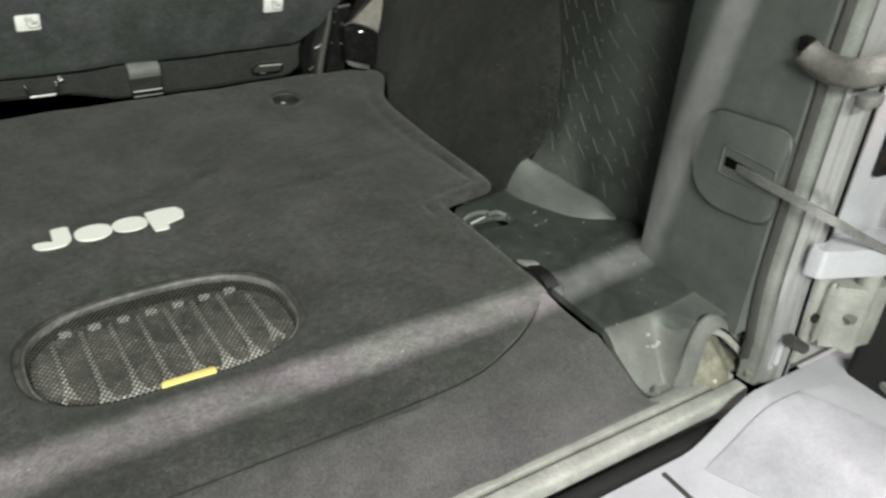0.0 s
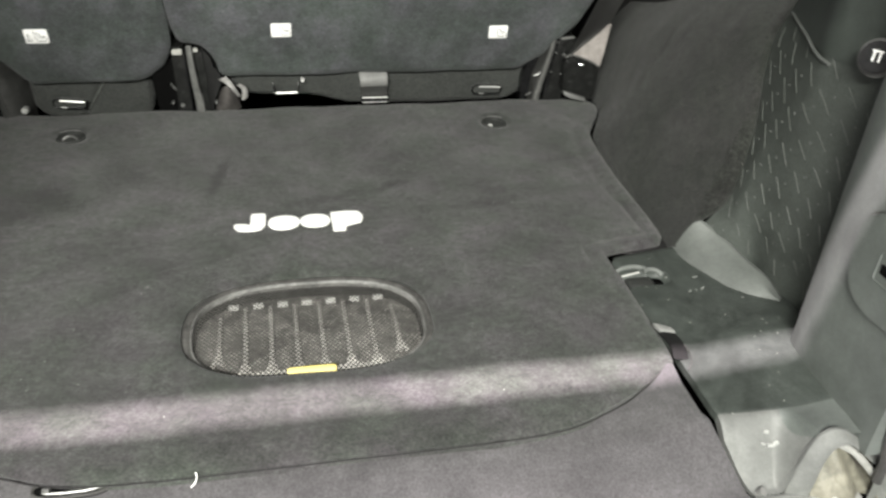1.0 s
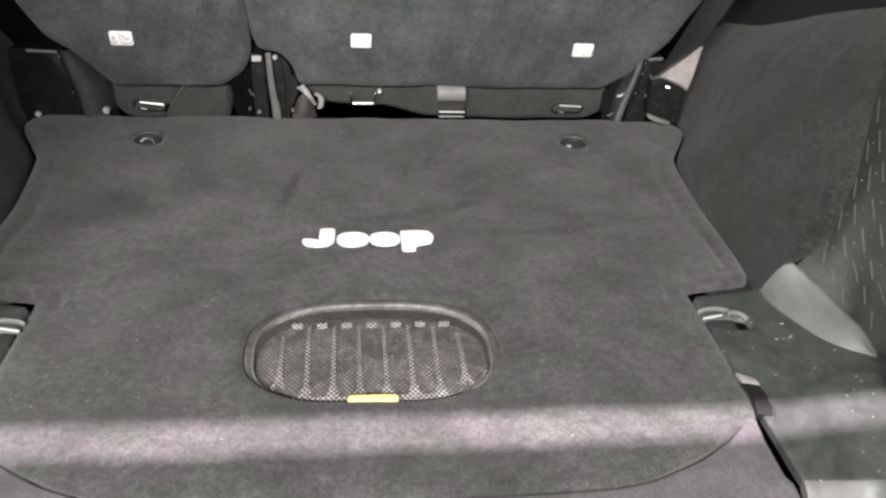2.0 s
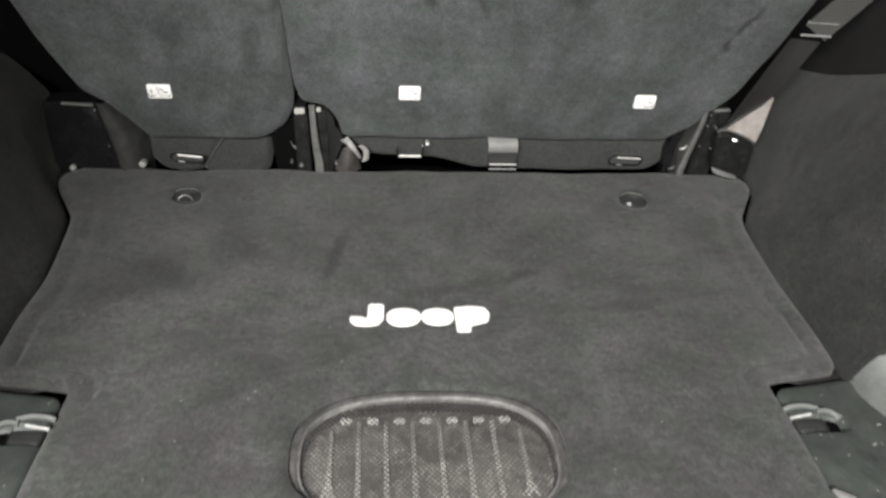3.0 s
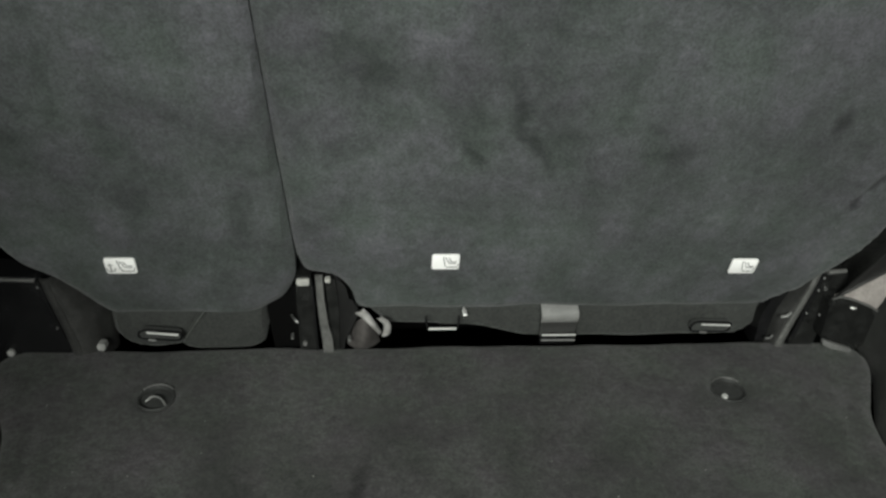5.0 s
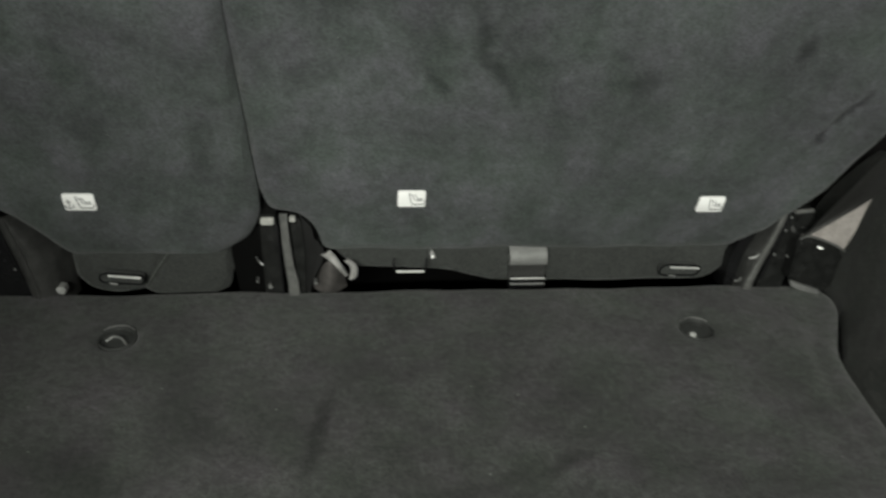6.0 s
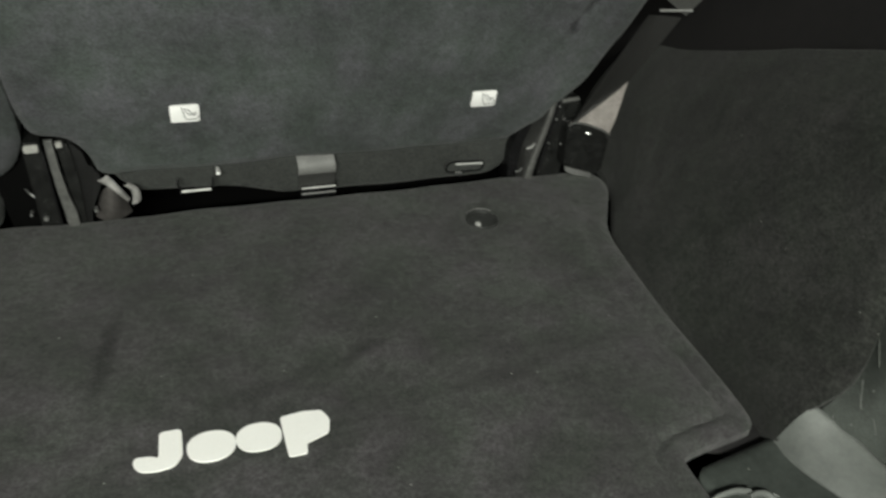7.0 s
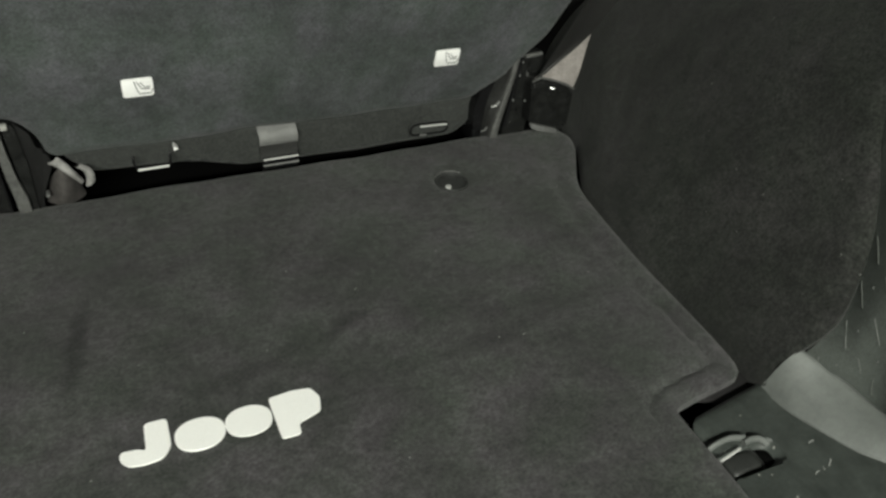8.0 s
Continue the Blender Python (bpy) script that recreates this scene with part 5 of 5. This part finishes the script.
# ---- rear pillars, sill and outside ----
def build_pillar(s):
    p = thing("rear_pillar", (s * 0.55, -0.88, 0), "grey painted rear pillar panel of the tailgate opening", "pillar", "rear pillars")

    def face(u, v):
        y = -0.792 - 0.168 * u
        z = 0.002 + 1.068 * v
        x = 0.536 + 0.014 * (1 - u) ** 6 + 0.003 * math.sin(math.pi * u) + 0.05 * max(0, v - 0.3)
        return (s * x, y, z)
    part("panel", sheet(face, 30, 30, (s * 0.03, 0, 0)), M_PILLAR, p)
    plate = rounded([(-0.848, 0.214), (-0.849, 0.172), (-0.862, 0.143), (-0.890, 0.132), (-0.9610, 0.140), (-0.9610, 0.246), (-0.905, 0.240), (-0.863, 0.236)], 0.02)
    pl = part("cover_plate", prism(plate, "x", s * 0.5425, s * 0.5335, 0.003), M_PILLAR, p, "rounded grey cover plate")
    part("slot", prism(rounded([(-0.892, 0.182), (-0.947, 0.184), (-0.947, 0.190), (-0.892, 0.193)], 0.002), "x", s * 0.536, s * 0.5330), M_VOID, pl, "slot blackened for its shade")
    part("slot_rim", add_sweep(bmesh.new(), [(s * 0.5335, y, z) for y, z in rounded([(-0.887, 0.172), (-0.953, 0.175), (-0.953, 0.202), (-0.887, 0.203)], 0.004)], circle(0.0012, 6), side=(1, 0, 0), closed=True), M_PILLAR, pl)
    part("plate_seam", add_sweep(bmesh.new(), [(s * 0.5365, y, z) for y, z in plate], circle(0.0016, 6), side=(1, 0, 0), closed=True), M_RUBBER, p)

    def flare(z):
        # the opening widens into its rounded lower corner
        return 0.016 * min(1.0, max(0.0, (0.11 - z) / 0.12)) ** 2 + 0.045 * max(0.0, z - 0.3)

    def post(outline, z0, z1):
        def f(u, v):
            k = u * (len(outline) - 1)
            i = min(int(k), len(outline) - 2)
            (ax, ay), (bx, by) = outline[i], outline[i + 1]
            z = z0 + (z1 - z0) * (v ** 2.2)
            return (s * (ax + (bx - ax) * (k - i) + flare(z) * (1 - 0.6 * k / (len(outline) - 1))), ay + (by - ay) * (k - i), z)
        return sheet(f, (len(outline) - 1) * 2, 40, (s * 0.004, 0.0, 0.0))
    part("seal", tube([(s * (0.546 + flare(z)), -0.964, z) for z in (-0.035, -0.01, 0.02, 0.05, 0.08, 0.11, 0.3, 0.6, 1.05)], 0.006, 8), M_RUBBER, p, "black rubber door seal")
    part("flange", post([(0.546, -0.962), (0.548, -0.967), (0.551, -0.976), (0.5535, -0.978), (0.556, -0.984), (0.566, -0.986), (0.575, -0.986)], -0.066, 1.05), M_FLANGE, p, "grey jamb flange with a pressed step")
    part("outer_lip", post([(0.553, -0.985), (0.558, -0.991), (0.562, -0.9925), (0.566, -0.999), (0.572, -1.001), (0.584, -1.001), (0.586, -0.990)], -0.06, 1.05), M_PAINT, p, "silver painted lip")
    return p


build_pillar(1)
build_pillar(-1)

sill = thing("tailgate_sill", (0, -0.97, -0.07), "pale metal sill of the tailgate opening with black gasket", "sill")
part("sill_plate", box((-0.56, -0.9615, -0.085), (0.56, -0.946, -0.064), 0.003, 3), M_JAMB, sill)
part("sill_lip", box((-0.56, -0.984, -0.088), (0.56, -0.9635, -0.0655), 0.005, 3), M_SILL, sill, "pale worn outer lip")
part("gasket", box((-0.60, -1.000, -0.125), (0.515, -0.982, -0.090), 0.006), M_SEAL, sill, "black rubber gasket")
part("body_panel", box((-0.60, -0.984, -0.30), (0.60, -0.95, -0.12), 0.004), M_PAINT, sill)

# arched corner with dusty bare metal
for s in (1, -1):
    cor = thing("sill_corner", (s * 0.525, -0.945, -0.04), "arched corner trim with dusty beige metal behind", "trim", "sill corners")
    # moulded band round the opening, its outer side running back into the trim
    mouth = smooth_line([(0.499, -0.066, 0), (0.5005, -0.040, 0), (0.502, -0.012, 0), (0.508, 0.006, 0), (0.520, 0.0105, 0), (0.534, 0.003, 0), (0.560, -0.021, 0), (0.584, -0.042, 0)], 5)
    rim = smooth_line([(0.474, -0.066, 0), (0.477, -0.040, 0), (0.483, 0.000, 0), (0.490, 0.020, 0), (0.504, 0.028, 0), (0.521, 0.023, 0), (0.547, 0.003, 0), (0.586, -0.030, 0)], 5)

    def band_point(u, v):
        k = u * (len(rim) - 1)
        n0 = min(int(k), len(rim) - 2)
        a, b = rim[n0].lerp(rim[n0 + 1], k - n0), mouth[n0].lerp(mouth[n0 + 1], k - n0)
        if v > 0.8:
            # rolled edge that turns back into the opening
            w = (v - 0.8) / 0.2
            return (s * b.x, -0.951 + 0.018 * w, b.y)
        w = v / 0.8
        p = a.lerp(b, w)
        return (s * p.x, -0.944 - 0.007 * math.sin(w * math.pi / 2), p.y)
    part("arch", sheet(band_point, 60, 20, (0.0, 0.003, 0.0)), M_LIGHTGREY, cor, "pale grey moulded arch")
    part("recess_wall", prism([(s * p.x, p.y) for p in mouth] + [(s * 0.586, -0.066)], "y", -0.931, -0.927), M_RUST, cor, "brown stained recess")

    def metal_point(u, v):
        x = 0.503 + 0.078 * u
        top = float(np.interp(u, [0, 0.12, 0.30, 0.45, 0.75, 1.0], [-0.046, -0.020, -0.011, -0.016, -0.034, -0.052]))
        z = -0.068 + (top + 0.068) * v
        y = -0.960 + 0.028 * v ** 1.5 + 0.006 * math.cos(2.5 * math.pi * u) * (1 - 0.5 * v) + 0.002 * math.sin(19 * u + 7 * v)
        return (s * x, y, z)
    part("bare_metal", sheet(metal_point, 28, 16, (0.0, 0.004, -0.002)), M_BEIGE, cor, "dusty beige metal")
    part("ridge", add_sweep(bmesh.new(), smooth_line([(s * 0.526, -0.937, -0.004), (s * 0.540, -0.944, -0.010), (s * 0.556, -0.951, -0.026), (s * 0.568, -0.957, -0.040), (s * 0.570, -0.962, -0.052)]), circle(0.0042, 8, 0.7), side=(0, 0, 1)), M_JAMB, cor, "pale bent metal edge")
    part("sealant", add_sweep(bmesh.new(), smooth_line([(s * 0.575, -0.958, -0.040), (s * 0.571, -0.968, -0.050), (s * 0.566, -0.976, -0.058)]), circle(0.007, 8)), M_BEIGE, cor, "yellowed sealant bead")
    part("corner_post", box((min(s * 0.580, s * 0.606), -0.968, -0.070), (max(s * 0.580, s * 0.606), -0.945, 0.004), 0.004), M_FLANGE, cor)
    part("screw", tube([(s * 0.522, -0.958, -0.061), (s * 0.523, -0.963, -0.058)], 0.0022, 8), M_STEEL, cor, "pale screw head")

bumper = thing("rear_bumper", (0, -1.1, -0.3), "glossy silver rear bumper below the tailgate opening", "bumper")


def bumper_z(x, y):
    k = min(1.0, max(0.0, (abs(x) - 0.44) / 0.10))
    return -0.100 + 0.052 * k * k * (3 - 2 * k) - 0.9 * max(0.0, -1.24 - y) ** 1.3


part("bumper_top", sheet(lambda u, v: (-0.85 + 1.7 * u, -1.002 - 0.30 * v, bumper_z(-0.85 + 1.7 * u, -1.002 - 0.30 * v)), 120, 24, (0, 0, -0.05)), M_PAINT_LIT, bumper)
part("bumper_face", box((-0.85, -1.30, -0.34), (0.85, -1.05, -0.16), 0.010, 4), M_PAINT_LIT, bumper)
part("groove", box((0.400, -1.28, -0.102), (0.406, -1.01, -0.0985), 0.001), M_RUBBER, bumper, "dark panel gap")


def patch_point(u, v):
    y = -1.028 - 0.165 * v
    x = 0.445 + 0.02 * v + (0.140 + 0.02 * v) * u + 0.012 * math.sin(math.pi * v)
    return (x, y, bumper_z(x, y) + 0.003 - 0.002 * abs(2 * u - 1) ** 6)


# soft dark reflection on the bumper, laid on as a sheet
part("reflection_patch", sheet(patch_point, 30, 20, (0, 0, -0.006)), M_REFLECTION, bumper, "darker patch in place of a reflection on the bumper")

body_side = thing("body_corner", (0.7, -0.97, -0.2), "silver painted rear body corner beside the opening", "car body")
part("corner_panel", box((0.572, -0.998, -0.034), (0.86, -0.95, 1.05), 0.006, 3), M_PAINT_LIT, body_side)
part("lower_gap", box((0.592, -0.9995, -0.046), (0.86, -0.97, -0.0345), 0.003), M_RUBBER, body_side)
lamp = thing("tail_lamp", (0.76, -1.02, 0.27), "red tail lamp on the body corner", "tail lamp")
part("lens", box((0.628, -1.024, 0.206), (0.73, -0.998, 0.300), 0.010, 3), M_RED, lamp)
part("bezel", box((0.622, -1.006, 0.198), (0.74, -0.996, 0.308), 0.004), M_BLACK, lamp)

part("hinge_leaf", box((0.590, -1.006, -0.030), (0.720, -0.997, 0.090), 0.004), M_JAMB, body_side, "dusty pale hinge plate")
part("hinge_bracket", prism(rounded([(0.556, -0.998), (0.562, -1.014), (0.655, -1.052), (0.668, -1.046), (0.668, -1.010), (0.600, -0.998)], 0.004), "z", 0.101, 0.134, 0.003), M_PAINT_LIT, body_side, "bright silver hinge bracket")
part("hinge_casting", prism(rounded([(0.600, -1.004), (0.602, -1.020), (0.628, -1.040), (0.668, -1.046), (0.668, -1.010)], 0.010), "z", 0.004, 0.082, 0.010), M_JAMB, body_side, "rounded pale hinge casting")
part("hinge_barrel", tube([(0.636, -1.030, -0.002), (0.636, -1.030, 0.100)], 0.012, 14), M_JAMB, body_side)
for bx, by, bz, mat_b in ((0.598, -1.006, 0.036, M_BLACK), (0.618, -1.034, 0.045, M_DULLSTEEL), (0.640, -1.008, -0.012, M_DULLSTEEL)):
    part("hinge_bolt", tube([(bx, by + 0.006, bz), (bx, by, bz), (bx - 0.001, by - 0.005, bz)], 0.0055, 6), mat_b, body_side)
part("bump_stop", tube([(0.570, -1.003, 0.013), (0.606, -1.003, -0.012)], 0.0075, 12), M_RUBBER, body_side, "dark rubber bump stop")

gate = thing("tailgate", (0.78, -1.3, 0.1), "open tailgate with dark vented inner panel", "tailgate")
part("inner_panel", box((0.660, -1.95, -0.088), (0.690, -1.030, 0.300), 0.010, 3), M_DARKINT, gate, "dark inner panel")
part("outer_skin", box((0.690, -1.97, -0.088), (0.735, -1.026, 0.45), 0.015, 3), M_PAINT, gate)
for i, (vy, vz) in enumerate(((-1.092, -0.010), (-1.098, -0.034), (-1.085, -0.042))):
    part("vent", prism(rounded([(vy - 0.014, vz), (vy + 0.012, vz + 0.004), (vy + 0.012, vz + 0.014), (vy - 0.014, vz + 0.010)], 0.005), "x", 0.657, 0.662, 0.001), M_LIGHTGREY, gate, "pale vent slot")
for cy, cz in ((-1.045, -0.078), (-1.070, -0.074)):
    part("clip", tube([(0.657, cy, cz), (0.662, cy, cz)], 0.004, 8), M_BRACKET, gate, "small pale clip")

rod = thing("check_rod", (0.62, -0.93, 0.15), "steel check rod from the pillar slot to the open tailgate", "rod")
rod_line = smooth_line([(0.536, -0.900, 0.186), (0.531, -0.945, 0.186), (0.540, -1.004, 0.180), (0.590, -1.030, 0.151), (0.640, -1.043, 0.126), (0.668, -1.050, 0.115)])
part("bar", ribbon(rod_line, 0.009, 0.004, (0, 0, 1)), M_DULLSTEEL, rod)
part("joint", tube([(0.650, -1.048, 0.104), (0.650, -1.048, 0.130)], 0.010, 12), M_DULLSTEEL, rod)
part("stop", box((0.534, -0.892, 0.182), (0.545, -0.880, 0.192), 0.002), M_BLACK, rod)

boot = thing("wiring_boot", (0.58, -0.96, 0.31), "bent rubber wiring boot between pillar and tailgate", "cable")
part("hose", tube(smooth_line([(0.535, -0.946, 0.322), (0.538, -0.962, 0.314), (0.540, -0.983, 0.313), (0.548, -1.004, 0.319), (0.575, -1.012, 0.325), (0.630, -1.03, 0.328), (0.668, -1.045, 0.326)]), 0.0135, 12), M_BOOT, boot)
part("plug", box((0.531, -0.950, 0.320), (0.548, -0.936, 0.335), 0.003), M_BLACK, boot)
part("clamp", box((0.545, -1.012, 0.285), (0.572, -0.998, 0.298), 0.003), M_BRACKET, boot)

# raised rear window, hinged on the roof edge
glass = thing("rear_window", (0, -1.2, 1.1), "raised tinted rear window on the roof edge", "window")
part("pane", prism([(-0.9905, 1.075), (-1.46, 1.20), (-1.461, 1.195), (-0.9915, 1.070)], "x", -0.68, 0.68), M_GLASS, glass)
# unseen band added to block the lamp on the strip's near side
part("light_stop_band", prism([(-0.9905, 1.069), (-1.018, 1.076), (-1.019, 1.071), (-0.9915, 1.064)], "x", -0.68, 0.68), M_BLACK, glass, "unseen black band added to bound the light strip")
part("lower_bar", tube([(-0.68, -1.47, 1.20), (0.68, -1.47, 1.20)], 0.012, 10), M_LIGHTGREY, glass)
